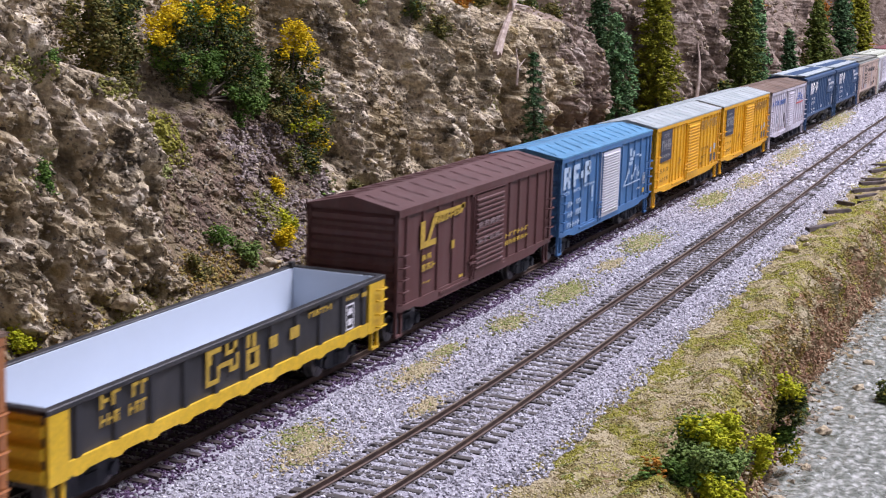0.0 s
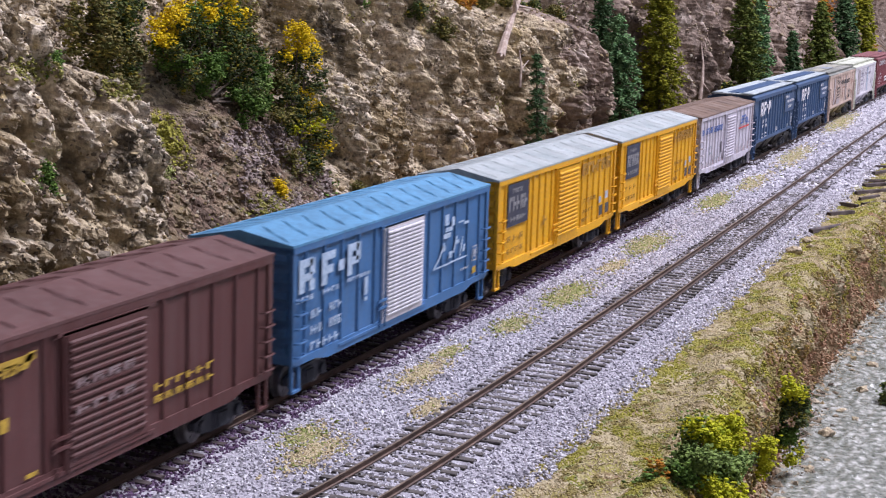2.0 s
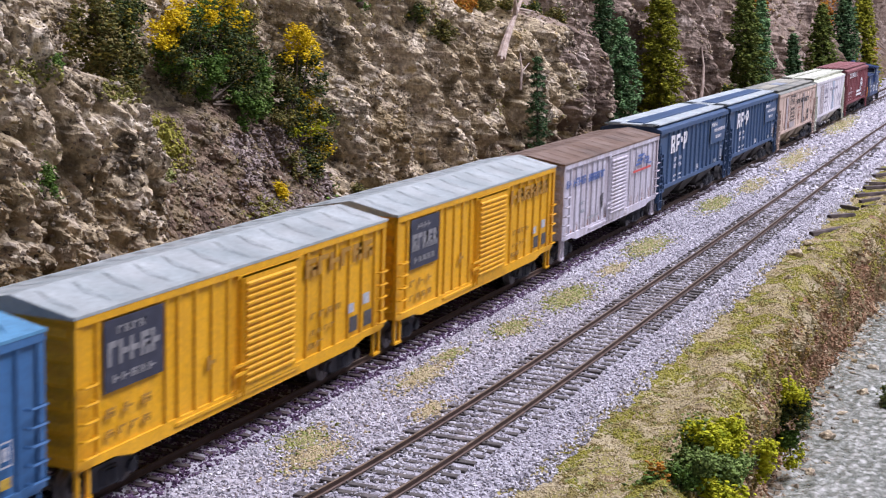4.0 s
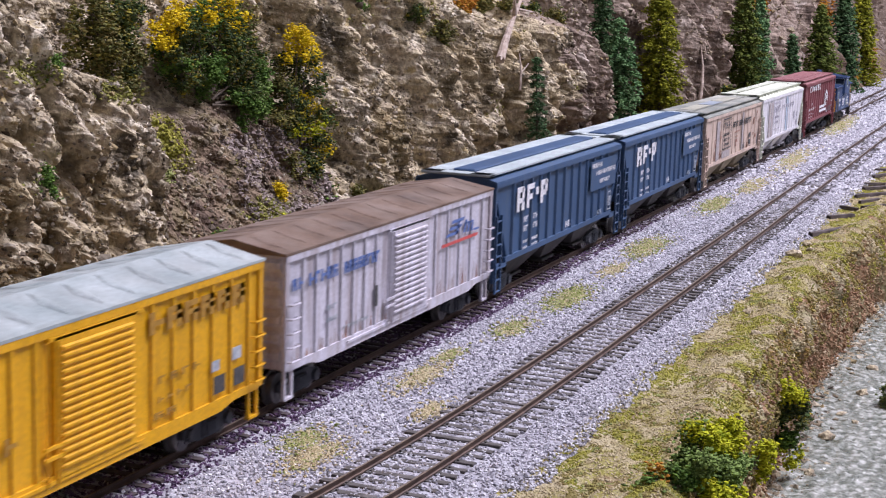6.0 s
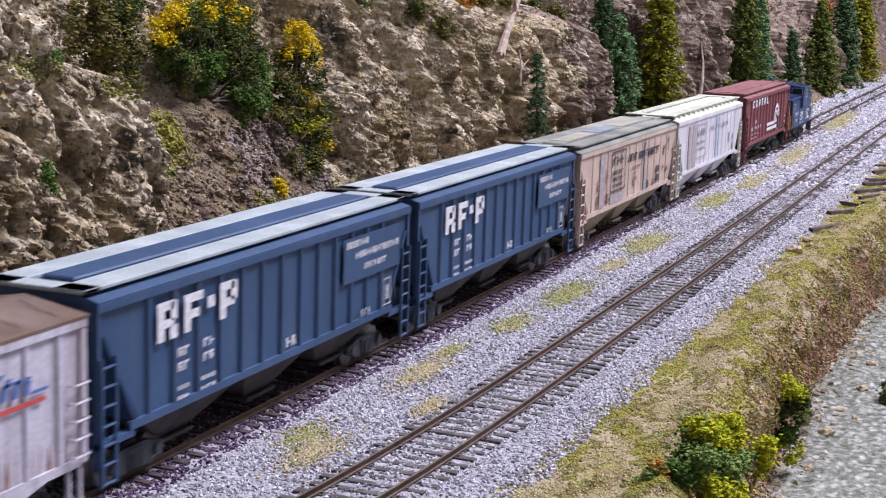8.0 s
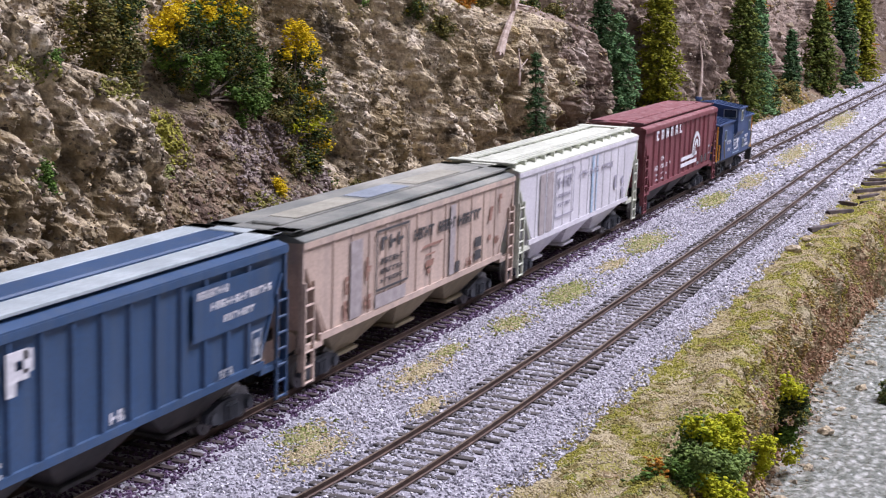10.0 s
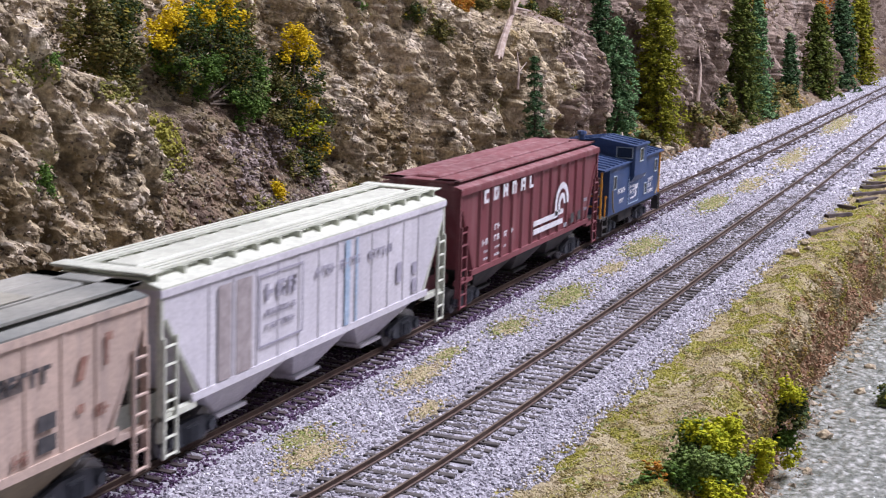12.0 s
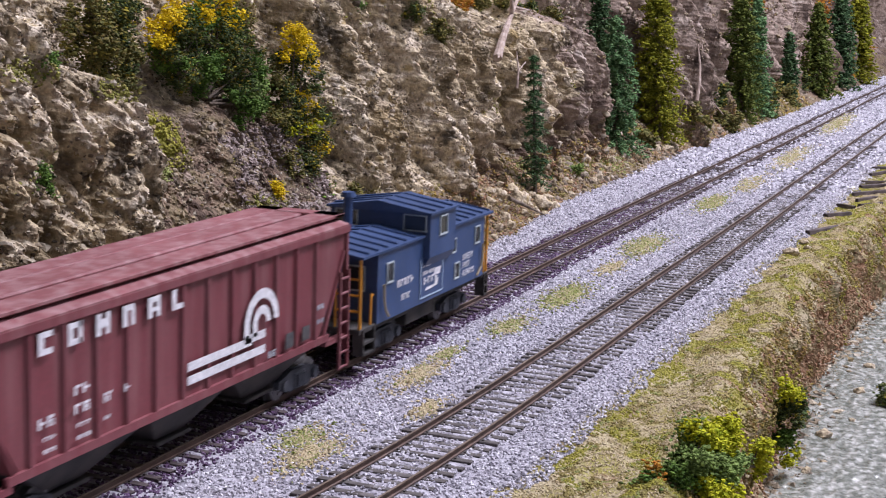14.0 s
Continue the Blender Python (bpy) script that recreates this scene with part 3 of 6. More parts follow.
def word(x0, x1, z0, z1, n, seed, gap=0.28, slope=0.0):
    """A line of worn lettering as plain bars: n blocks, each an upright and one or two short strokes."""
    rng, out, w = random.Random(seed), [], (x1 - x0) / n
    for k in range(n):
        a, b = x0 + k * w, x0 + (k + 1 - gap) * w
        s, h = slope * (a - x0), z1 - z0
        stem = (b - a) * 0.36
        out.append((a, a + stem, z0 + s, z1 + s))
        kind = rng.randint(0, 3)
        if kind != 1:
            out.append((a + stem, b, z1 - h * 0.26 + s, z1 + s))
        if kind != 0:
            out.append((a + stem, b, z0 + h * 0.36 + s, z0 + h * 0.6 + s))
        if kind in (2, 3):
            out.append((b - stem, b, z0 + s, z0 + h * (0.5 if kind == 2 else 1) + s))
    return out


def side_frame_mesh():
    bm = bmesh.new()
    top = [(-13.5, 4.2), (-13.2, 6.6), (-10, 7.4), (-5.5, 8.6), (5.5, 8.6), (10, 7.4), (13.2, 6.6), (13.5, 4.2), (9.5, 4.0), (6.0, 2.0), (-6.0, 2.0), (-9.5, 4.0)]
    prism(bm, top, -0.9, 0.9, "y")
    box(bm, -3.6, 3.6, -1.5, 0.9, 2.6, 7.6, 0.3)
    for x in (-10.2, 10.2):
        rod(bm, (x, -1.9, 4.9), (x, 0.5, 4.9), 1.9, 8)
    for x in (-1.8, 0.0, 1.8):
        rod(bm, (x, -1.7, 3.0), (x, -1.7, 7.0), 0.8, 6)
    return mesh_of(bm, "side_frame")


def wheelset_mesh():
    bm = bmesh.new()
    rod(bm, (0, -9.5, 0), (0, 9.5, 0), 1.0, 6)
    for s in (-1, 1):
        rod(bm, (0, s * 7.2, 0), (0, s * 7.9, 0), WHEEL_R + 0.7, 20)
        rod(bm, (0, s * 7.9, 0), (0, s * 10.2, 0), WHEEL_R, 20)
        for k in range(5):
            a = 6.2832 * k / 5
            rod(bm, (2.9 * math.cos(a), s * 10.15, 2.9 * math.sin(a)), (2.9 * math.cos(a), s * 10.45, 2.9 * math.sin(a)), 0.5, 5)
    return mesh_of(bm, "wheelset")


def bolster_mesh():
    bm = bmesh.new()
    box(bm, -3, 3, -11, 11, 5, 9.5, 0.4)
    rod(bm, (0, 0, 9), (0, 0, 14), 2.5, 8)
    return mesh_of(bm, "bolster")


FRAME_MESH, WHEELS_MESH, BOLSTER_MESH = side_frame_mesh(), wheelset_mesh(), bolster_mesh()
for me_, mat_ in ((FRAME_MESH, TRUCK), (WHEELS_MESH, TREAD), (BOLSTER_MESH, STEEL)):
    me_.materials.append(mat_)


def trucks(car, xs):
    for x in xs:
        t = part("truck", BOLSTER_MESH, None, car, "dark cast freight truck")
        t.location = (x * MM, 0, 0)
        for s in (-1, 1):
            f = part("side_frame", FRAME_MESH, None, t)
            f.matrix_basis = pose(0, s * 11.6 * MM, 0, 0, 0, 0 if s < 0 else 180)
        for dx in (-10.2, 10.2):
            w = part("wheelset", WHEELS_MESH, None, t, "worn steel wheels on an axle")
            w.location = (dx * MM, 0, WHEEL_R * MM)
            ROLLING.append((w, dx))


def couplers(car, length, reach=6.5):
    for x, s in ((0, -1), (length, 1)):
        bm = bmesh.new()
        box(bm, min(x, x + s * reach), max(x, x + s * reach), -1.3, 1.3, 8.2, 10.4, 0.3)
        box(bm, min(x + s * (reach - 2.5), x + s * reach), max(x + s * (reach - 2.5), x + s * reach), -2.2, 2.2, 7.4, 11.2, 0.4)
        part("coupler", bm, STEEL, car)


def rungs(car, x0, x1, zs, y=-18.0, mat=None, out=1.5):
    """A side ladder of staple-shaped rungs."""
    bm = bmesh.new()
    for z in zs:
        rod(bm, (x0, y - out, z), (x1, y - out, z), 0.36, 5)
        for x in (x0, x1):
            rod(bm, (x, y + 0.4, z), (x, y - out, z), 0.36, 5)
    return part("ladder", bm, mat, car)


def stirrup(car, x, mat, y=-16.8, top=14.0, low=4.5, w=4.5):
    bm = bmesh.new()
    for dx in (-w / 2, w / 2):
        box(bm, x + dx - 0.5, x + dx + 0.5, y - 0.5, y + 0.5, low, top)
    box(bm, x - w / 2 - 0.5, x + w / 2 + 0.5, y - 0.8, y + 0.8, low - 0.8, low)
    part("stirrup_step", bm, mat, car)


def gable(half, eave, rise, thick=1.0):
    return [(-half, eave), (-half, eave + thick * 0.8), (-half * 0.9, eave + thick), (0, eave + rise + thick), (half * 0.9, eave + thick), (half, eave + thick * 0.8), (half, eave)]


def boxcar(label, length, z0, z1, paint, roof_paint, door_paint, end_paint=None, door=(73, 110), posts=(), ribs="diagonal", rise=3.0, end_ribs=6, fascia=None, door_slats=15):
    car = thing("boxcar", label, "rail car", "cars of the train")
    end_paint = end_paint or paint
    bm = bmesh.new()
    box(bm, 1.2, length - 1.2, -17.3, 17.3, z0, z1)
    part("body", bm, paint, car)
    for x, s in ((0, 1), (length, -1)):
        bm = bmesh.new()
        prism(bm, [(-17.6, z0), (17.6, z0), (17.6, z1), (0, z1 + rise), (-17.6, z1)], x + s * 0.8, x + s * 1.6, "x")
        for y in (-17.3, 17.3):
            box(bm, min(x, x + s * 2.6), max(x, x + s * 2.6), y - 0.7, y + 0.7, z0, z1)
        end = part("end_wall", bm, end_paint, car)
        h = (z1 - z0 - 2) / end_ribs
        for k in range(end_ribs):
            bm = bmesh.new()
            zc = z0 + 1.6 + h * (k + 0.5)
            prism(bm, [(x + s * 1.0, zc - h * 0.42), (x - s * 0.3, zc - h * 0.16), (x - s * 0.3, zc + h * 0.16), (x + s * 1.0, zc + h * 0.42)], -16.2, 16.2, "y")
            part("corrugation", bm, None, end).data.materials.append(end_paint)
    bm = bmesh.new()
    prism(bm, gable(18.3, z1, rise), -0.6, length + 0.6, "x")
    roof = part("roof", bm, roof_paint, car)
    n = 13 if ribs != "flat" else 15
    for k in range(n):
        x = 6 + (length - 12) * k / (n - 1)
        for s in (-1, 1):
            bm = bmesh.new()
            d = 4.6 if ribs == "diagonal" else (0.0 if ribs == "straight" else 1.5)
            wide = 1.3 if ribs == "straight" else (2.4 if ribs == "oval" else 1.5)
            a, b = Vector((x - d, s * 15.8, z1 + 1.0 + rise * 0.08)), Vector((x + d, s * 1.0, z1 + 1.0 + rise * 0.94))
            mid = (a + b) / 2
            lift = {"flat": 0.45, "oval": 0.5, "faint": 0.28}.get(ribs, 0.5)
            lo = [a, mid + Vector((-wide, 0, 0)), b, mid + Vector((wide, 0, 0))]
            vs = [bm.verts.new(v) for v in lo]
            t1, t2 = bm.verts.new(a.lerp(b, 0.2) + Vector((0, 0, lift))), bm.verts.new(a.lerp(b, 0.8) + Vector((0, 0, lift)))
            for f in ((vs[0], vs[1], t1), (vs[1], t2, t1), (vs[1], vs[2], t2), (vs[2], vs[3], t2), (vs[3], t1, t2), (vs[3], vs[0], t1)):
                bm.faces.new(f)
            bmesh.ops.recalc_face_normals(bm, faces=bm.faces)
            part("roof_rib", bm, roof_paint, roof)
    for y0, y1 in ((-18.2, -17.2), (17.2, 18.2)):
        bm = bmesh.new()
        box(bm, 0, length, y0, y1, z1 - 2.0, z1 - 0.05)
        part("eave_rail", bm, fascia or paint, car)
        bm = bmesh.new()
        prism(bm, [(2, z0 - 0.6), (16, z0 - 0.6), (24, z0 - 2.2), (length - 24, z0 - 2.2), (length - 16, z0 - 0.6), (length - 2, z0 - 0.6), (length - 2, z0 + 1.6), (2, z0 + 1.6)], y0 * 0.99, y1 * 0.99, "y")
        part("side_sill", bm, paint, car)
    post_bm = bmesh.new()
    prism(post_bm, [(-1.1, 0.3), (-0.6, -0.75), (0.6, -0.75), (1.1, 0.3)], z0 + 1.4, z1 - 2.0, "z")
    post_me = mesh_of(post_bm, "side_post")
    post_me.materials.append(paint)
    for x in posts:
        for s in (-1, 1):
            o = part("side_post", post_me, None, car)
            o.matrix_basis = pose(x * MM, s * 17.3 * MM, 0, 0, 0, 0 if s < 0 else 180)
    d0, d1 = door
    for s in (-1, 1):
        bm = bmesh.new()
        ya, yb = sorted((s * 17.3, s * 18.5))
        box(bm, d0, d1, ya, yb, z0 + 0.4, z1 - 2.4)
        dr = part("door", bm, door_paint, car, "corrugated sliding door")
        slat = bmesh.new()
        h = (z1 - z0 - 6.5) / door_slats
        prism(slat, [(0.25, -h * 0.42), (-0.7, -h * 0.12), (-0.7, h * 0.2), (0.25, h * 0.42)], d0 + 2.6, d1 - 2.0, "x")
        slat_me = mesh_of(slat, "door_corrugation")
        slat_me.materials.append(door_paint)
        for k in range(door_slats):
            o = part("door_corrugation", slat_me, None, dr)
            o.matrix_basis = Matrix.Translation((0, s * 18.5 * MM, (z0 + 2.2 + h * (k + 0.5)) * MM)) @ (Matrix.Identity(4) if s < 0 else Matrix.Diagonal((1, -1, 1, 1)))
        bm = bmesh.new()
        for z in (z0 - 0.3, z1 - 3.0):
            box(bm, d0 - 34 if z < z0 else d0 - 2, d1 + 3, ya, yb + (0.2 if s > 0 else 0), z, z + 0.9)
        part("door_track", bm, paint, car)
        for x in (d0 - 3.0, d0 + 1.2):
            bm = bmesh.new()
            rod(bm, (x, s * 18.7, z0 - 0.5), (x, s * 18.7, z1 - 3), 0.4, 5)
            part("lock_rod", bm, paint, car)
        for z in (z0 + 6, z0 + 8.5):
            bm = bmesh.new()
            box(bm, d0 - 4.5, d0 + 2.5, *sorted((s * 18.4, s * 19.1)), z, z + 0.8)
            part("lock_handle", bm, paint, car)
    zs = [z0 + 2.5 + 4.4 * k for k in range(5)]
    for s in (-1, 1):
        rungs(car, 1.4, 7.0, zs, s * 18.0, paint, s * -1.5 if s > 0 else 1.5)
        rungs(car, length - 7.0, length - 1.4, zs, s * 18.0, paint, s * -1.5 if s > 0 else 1.5)
        stirrup(car, 4, paint, s * 16.8, z0 + 0.5)
        stirrup(car, length - 4, paint, s * 16.8, z0 + 0.5)
    bm = bmesh.new()
    box(bm, 4, length - 4, -3.2, 3.2, 8.5, z0 + 0.5)
    for x in range(12, int(length) - 8, 15):
        box(bm, x, x + 1.4, -16, 16, z0 - 1.6, z0 + 0.5)
    rod(bm, (length * 0.42, -9, 9.5), (length * 0.5, -9, 9.5), 2.3, 8)
    part("underframe", bm, STEEL, car)
    trucks(car, (21, length - 21))
    couplers(car, length)
    return car


def even(a, b, n):
    return [a + (b - a) * k / (n - 1) for k in range(n)]


def marked(car, rects, mat, y=-18.12, label=""):
    return marks(car, rects, mat, y, "lettering", label)


TRAIN = []

# an orange-brown boxcar runs ahead of the gondola
c = boxcar("weathered orange-brown boxcar ahead of the gondola", 178, 13, 50, ORANGE, RUST_ROOF, ORANGE, posts=even(9, 66, 6) + even(118, 169, 5))
TRAIN.append((c, 96.0))


def gondola():
    L, z0, z1 = 190.5, 11.6, 29.3
    car = thing("gondola", "black and yellow gondola with a white liner", "rail car", "cars of the train")
    for s in (-1, 1):
        bm = bmesh.new()
        box(bm, 0.5, L - 0.5, *sorted((s * 16.2, s * 17.3)), z0, z1 - 1.4)
        part("side_wall", bm, CHAR, car)
        bm = bmesh.new()
        box(bm, -0.3, L + 0.3, *sorted((s * 16.0, s * 18.4)), z1 - 1.5, z1, 0.25)
        part("top_rail", bm, CHAR, car)
        bm = bmesh.new()
        outline = [(1, z0)]
        for k in range(11):
            a = 9 + k * 16.2
            outline += [(a, z0 - 0.4), (a + 2, z0 - 1.2), (a + 5, z0 - 1.2), (a + 7, z0 - 0.4)]
        outline += [(L - 1, z0), (L - 1, z0 + 3.1), (1, z0 + 3.1)]
        prism(bm, outline, *sorted((s * 17.2, s * 18.2)), "y")
        part("side_stripe", bm, YELLOW, car, "yellow lower sill")
        post = bmesh.new()
        prism(post, [(-1.7, 0.2), (-1.1, -0.8), (1.1, -0.8), (1.7, 0.2)], z0 + 3.1, z1 - 1.5, "z")
        me = mesh_of(post, "side_post")
        me.materials.append(CHAR)
        for k in range(11):
            o = part("side_post", me, None, car)
            o.matrix_basis = pose((12.5 + k * 16.2) * MM, s * 17.3 * MM, 0, 0, 0, 0 if s < 0 else 180)
        for x in (0.3, L - 12.8):
            bm = bmesh.new()
            box(bm, x, x + 12.5 - (4.5 if x < 1 else 0), *sorted((s * 17.3, s * 18.3)), z0 - 1.0, z1 - 1.5)
            part("corner_panel", bm, YELLOW, car, "yellow corner panel")
    for x, s in ((0, 1), (L, -1)):
        bm = bmesh.new()
        box(bm, *sorted((x + s * 1, x + s * 2.2)), -17.2, 17.2, z0 - 1, z1 - 1.5)
        end = part("end_wall", bm, YELLOW if x == 0 else CHAR, car)
        for k in range(3):
            bm = bmesh.new()
            zc = z0 + 1.6 + k * 5.4
            prism(bm, [(x + s * 1.2, zc - 1.9), (x - s * 0.9, zc - 1.2), (x - s * 0.9, zc + 1.2), (x + s * 1.2, zc + 1.9)], -17.0, 17.0, "y")
            part("end_rib", bm, YELLOW if x == 0 else CHAR, end)
        bm = bmesh.new()
        box(bm, *sorted((x - s * 0.3, x + s * 2.4)), -18.3, 18.3, z1 - 1.49, z1 + 0.01, 0.25)
        part("top_rail", bm, CHAR, car)
    for x0, x1, y0, y1, za, zb in ((2.2, L - 2.2, -16.19, -15.4, z0 + 2, z1 - 0.6), (2.2, L - 2.2, 15.4, 16.19, z0 + 2, z1 - 0.6), (2.2, 3.0, -15.4, 15.4, z0 + 2, z1 - 0.6), (L - 3.0, L - 2.2, -15.4, 15.4, z0 + 2, z1 - 0.6), (2.2, L - 2.2, -15.4, 15.4, z0 + 1, z0 + 2)):
        bm = bmesh.new()
        box(bm, x0, x1, y0, y1, za, zb)
        part("liner_panel", bm, LINER, car, "bright white inner lining")
    bm = bmesh.new()
    rod(bm, (L - 3.6, 16.0, z0 + 3), (L - 3.6, 16.0, z1 + 1.2), 0.5, 6)
    rod(bm, (L - 3.6, 16.0, z1), (L - 3.6, 16.0, z1 + 1.6), 1.4, 6)
    part("brake_wheel", bm, STEEL, car)
    rungs(car, L - 7, L - 1.6, [z0 + 0.5, z0 + 5, z0 + 9.5, z0 + 13.5], -18.3, YELLOW)
    stirrup(car, L - 5, YELLOW, -16.8, z0 + 0.5, 4.8)
    stirrup(car, 5, YELLOW, -16.8, z0 + 0.5, 4.8)
    bm = bmesh.new()
    box(bm, 3, L - 3, -15.5, 15.5, 9.8, z0 + 0.98)
    box(bm, 5, L - 5, -3.2, 3.2, 7.8, 10)
    part("underframe", bm, STEEL, car)
    marked(car, word(21, 31, 24.2, 28, 2, 1) + word(35, 43, 24.0, 27.6, 2, 2) + word(21, 30, 19.6, 22.6, 3, 3) + word(33.5, 42, 19.6, 22.6, 3, 4), GOLD_INK)
    logo = [(71, 74, 23.5, 30 - 2.2), (74, 79, 26.3, 27.8), (71, 72.6, 17.6, 23.6), (72.6, 78, 17.6, 19), (77, 78.4, 19, 22.4), (78.4, 84, 21.4, 22.8), (81.5, 88, 24.4, 25.6), (81.5, 83, 25.6, 27.8), (86, 88, 24.4, 27.8), (84, 89, 19.2, 20.6), (84, 85.6, 20.6, 22.8), (87.6, 89, 20.6, 24),
            (93.5, 95.5, 24, 27.8), (97, 99, 23.6, 27.8), (93.5, 101, 22.2, 23.4), (93.5, 95.6, 17.2, 22), (98.6, 101, 17.2, 22), (95.6, 98.6, 17.2, 18.6)]
    marked(car, logo + [(107.5, 112.5, 20.8, 24.4), (120.5, 126.5, 20.8, 24.4)] + word(133, 150, 25, 26.8, 7, 6) + word(160, 170, 25.4, 26.8, 4, 8) + [(172, 176, 24.6, 26)], GOLD_INK)
    marked(car, [(160, 166, 15.4, 15.9), (160, 166, 23.6, 24.1), (160, 160.5, 15.9, 23.6), (165.5, 166, 15.9, 23.6), (161.5, 164.5, 17, 19), (161.5, 164.5, 20.5, 22.5)], WHITE_INK)
    trucks(car, (24, L - 24))
    couplers(car, L)
    return car


TRAIN.append((gondola(), 288.5))

# brown boxcar with a yellow chevron
c = boxcar("dark oxide-brown boxcar with worn yellow lettering", 176.5, 13.4, 49.2, MAROON, MAROON_ROOF, MAROON, door=(74, 110), posts=even(8, 68, 5) + even(118, 168, 5), ribs="straight", rise=3.6)
marked(c, [(20, 24, 33.2, 43.2), (24, 35, 33.2, 35.4), (26, 29, 35.4, 40, 3.4), (29.4, 32.4, 40, 43.6, 2.6), (33, 64, 43.2, 44.8)] + word(34, 60, 40.6, 43, 7, 11, 0.1, 0.03) + [(58, 61, 41.6, 45.2, 3.5)], GOLD_INK, -18.12)
marked(c, word(22, 32, 28.6, 30.6, 2, 12) + word(22, 36, 24.6, 27, 3, 13) + word(23, 30, 19.6, 20.4, 3, 14) + [(51, 54, 28.8, 32)] + word(113, 144, 23.8, 25.6, 6, 15) + word(113, 144, 20.6, 22.4, 6, 16) + [(60, 64, 16, 17)], GOLD_INK)
marked(c, word(78, 104, 33.0, 35.2, 4, 17) + word(78, 104, 26.6, 28.6, 4, 18), WORN_INK, -19.25, "faint chalk-white patches")
TRAIN.append((c, 490.5))

# blue boxcar with a silver door
c = boxcar("mid-blue boxcar with silver corrugated door", 169.5, 12.8, 49.4, BLUE, BLUE_ROOF, SILVER, door=(66, 101), posts=even(9, 60, 5) + even(108, 160, 5), ribs="diagonal", rise=3.2, door_slats=22)
P = [(3.5, 7.2, 34.6, 45), (7.2, 12.5, 42.4, 45), (10.6, 14, 39.6, 44.6), (7.2, 12.5, 38, 40.4), (10.4, 14, 34.6, 38.2), (19, 22.6, 34.6, 45), (22.6, 28.5, 42.4, 45), (22.6, 27, 38, 40.6), (31, 35, 37.5, 41), (37.5, 41, 34.6, 45), (41, 46, 42.4, 45), (44, 47.4, 39, 44.6), (41, 46, 38, 40.4)]
marked(c, P, LIGHT_BLUE_INK, -18.12, "large pale block lettering")
marked(c, word(2.5, 14, 31.8, 33.4, 4, 21) + word(20, 32, 31.8, 33.4, 4, 22) + word(38, 56, 32.6, 33.8, 6, 23) + word(12, 20, 25.6, 28.2, 2, 24) + word(25, 34, 25.6, 28.2, 3, 25) + word(12, 20, 20.4, 23.2, 3, 26) + word(25, 34, 20.4, 23.2, 3, 27) + word(12, 33, 15.4, 18, 5, 28) + [(51, 53.6, 26, 32), (51.4, 53.2, 24, 25.2)], LIGHT_BLUE_INK)
marked(c, [(112, 128, 24.2, 24.8), (128, 146, 24.4, 25), (112, 113.4, 24.8, 28, 5), (117, 118.4, 28, 33, 4), (121, 128, 34.6, 36.4), (123, 130, 37, 38.6), (122, 126, 39.6, 43.6), (129, 132, 38.6, 42), (131, 132.4, 28, 34, 3), (134, 137, 31, 32.4), (138, 139, 25.5, 33, 2.6), (141, 143, 27, 29.6, 1), (136, 142, 38.8, 39.4), (142, 147, 37.6, 38.6), (127, 130, 26.5, 29), (120, 123, 30, 32)], LIGHT_BLUE_INK)
marked(c, [(152, 157, 21.4, 21.8), (152, 157, 27, 27.4), (152, 152.5, 21.8, 27), (156.5, 157, 21.8, 27), (153.4, 155.6, 23, 26)] + word(140, 149, 19.5, 20.4, 4, 29), FAINT_INK)
marked(c, [(152.5, 156.5, 16.5, 19)], GOLD_INK)
TRAIN.append((c, 680.0))


# two golden-yellow boxcars
def yellow_boxcar(label, number):
    c = boxcar(label, 178, 12.8, 49.6, GOLD, GALV, GOLD, door=(78, 112), posts=even(46, 72, 4) + even(120, 170, 6) + [9.5, 40], ribs="oval", rise=3.4, door_slats=16)
    marked(c, [(11.5, 38, 29, 47)], SIGN_INK, -18.06, "charcoal sign panel")
    marked(c, word(17, 30, 43, 45, 4, number) + word(13, 37, 35.4, 41.5, 5, number + 1, 0.2) + word(15, 35, 31, 33, 5, number + 2), PANEL_INK, -18.2)
    marked(c, word(118, 168, 39.6, 45.4, 6, number + 3, 0.16), BROWN_INK, -18.12, "faded brown lettering")
    marked(c, word(12, 36, 22.6, 25, 3, number + 4, 0.5) + word(12, 34, 17.6, 19.6, 4, number + 5, 0.4) + word(122, 145, 26, 28, 4, number + 6, 0.4) + word(122, 140, 21, 22.6, 4, number + 7, 0.4) + word(60, 66, 24, 28, 1, number + 8) + word(120, 132, 16.8, 18.6, 2, number + 9), BROWN_INK)
    marked(c, [(150, 156, 16.4, 21.4), (161, 167, 16.4, 21.4)], DARK_INK)
    marked(c, [(149, 153, 23, 26), (160, 165, 24, 27.6)], FAINT_INK)
    return c


TRAIN.append((yellow_boxcar("golden-yellow boxcar with pale galvanised roof", 31), 861.0))
TRAIN.append((yellow_boxcar("duller golden-yellow boxcar with pale galvanised roof", 51), 1049.0))

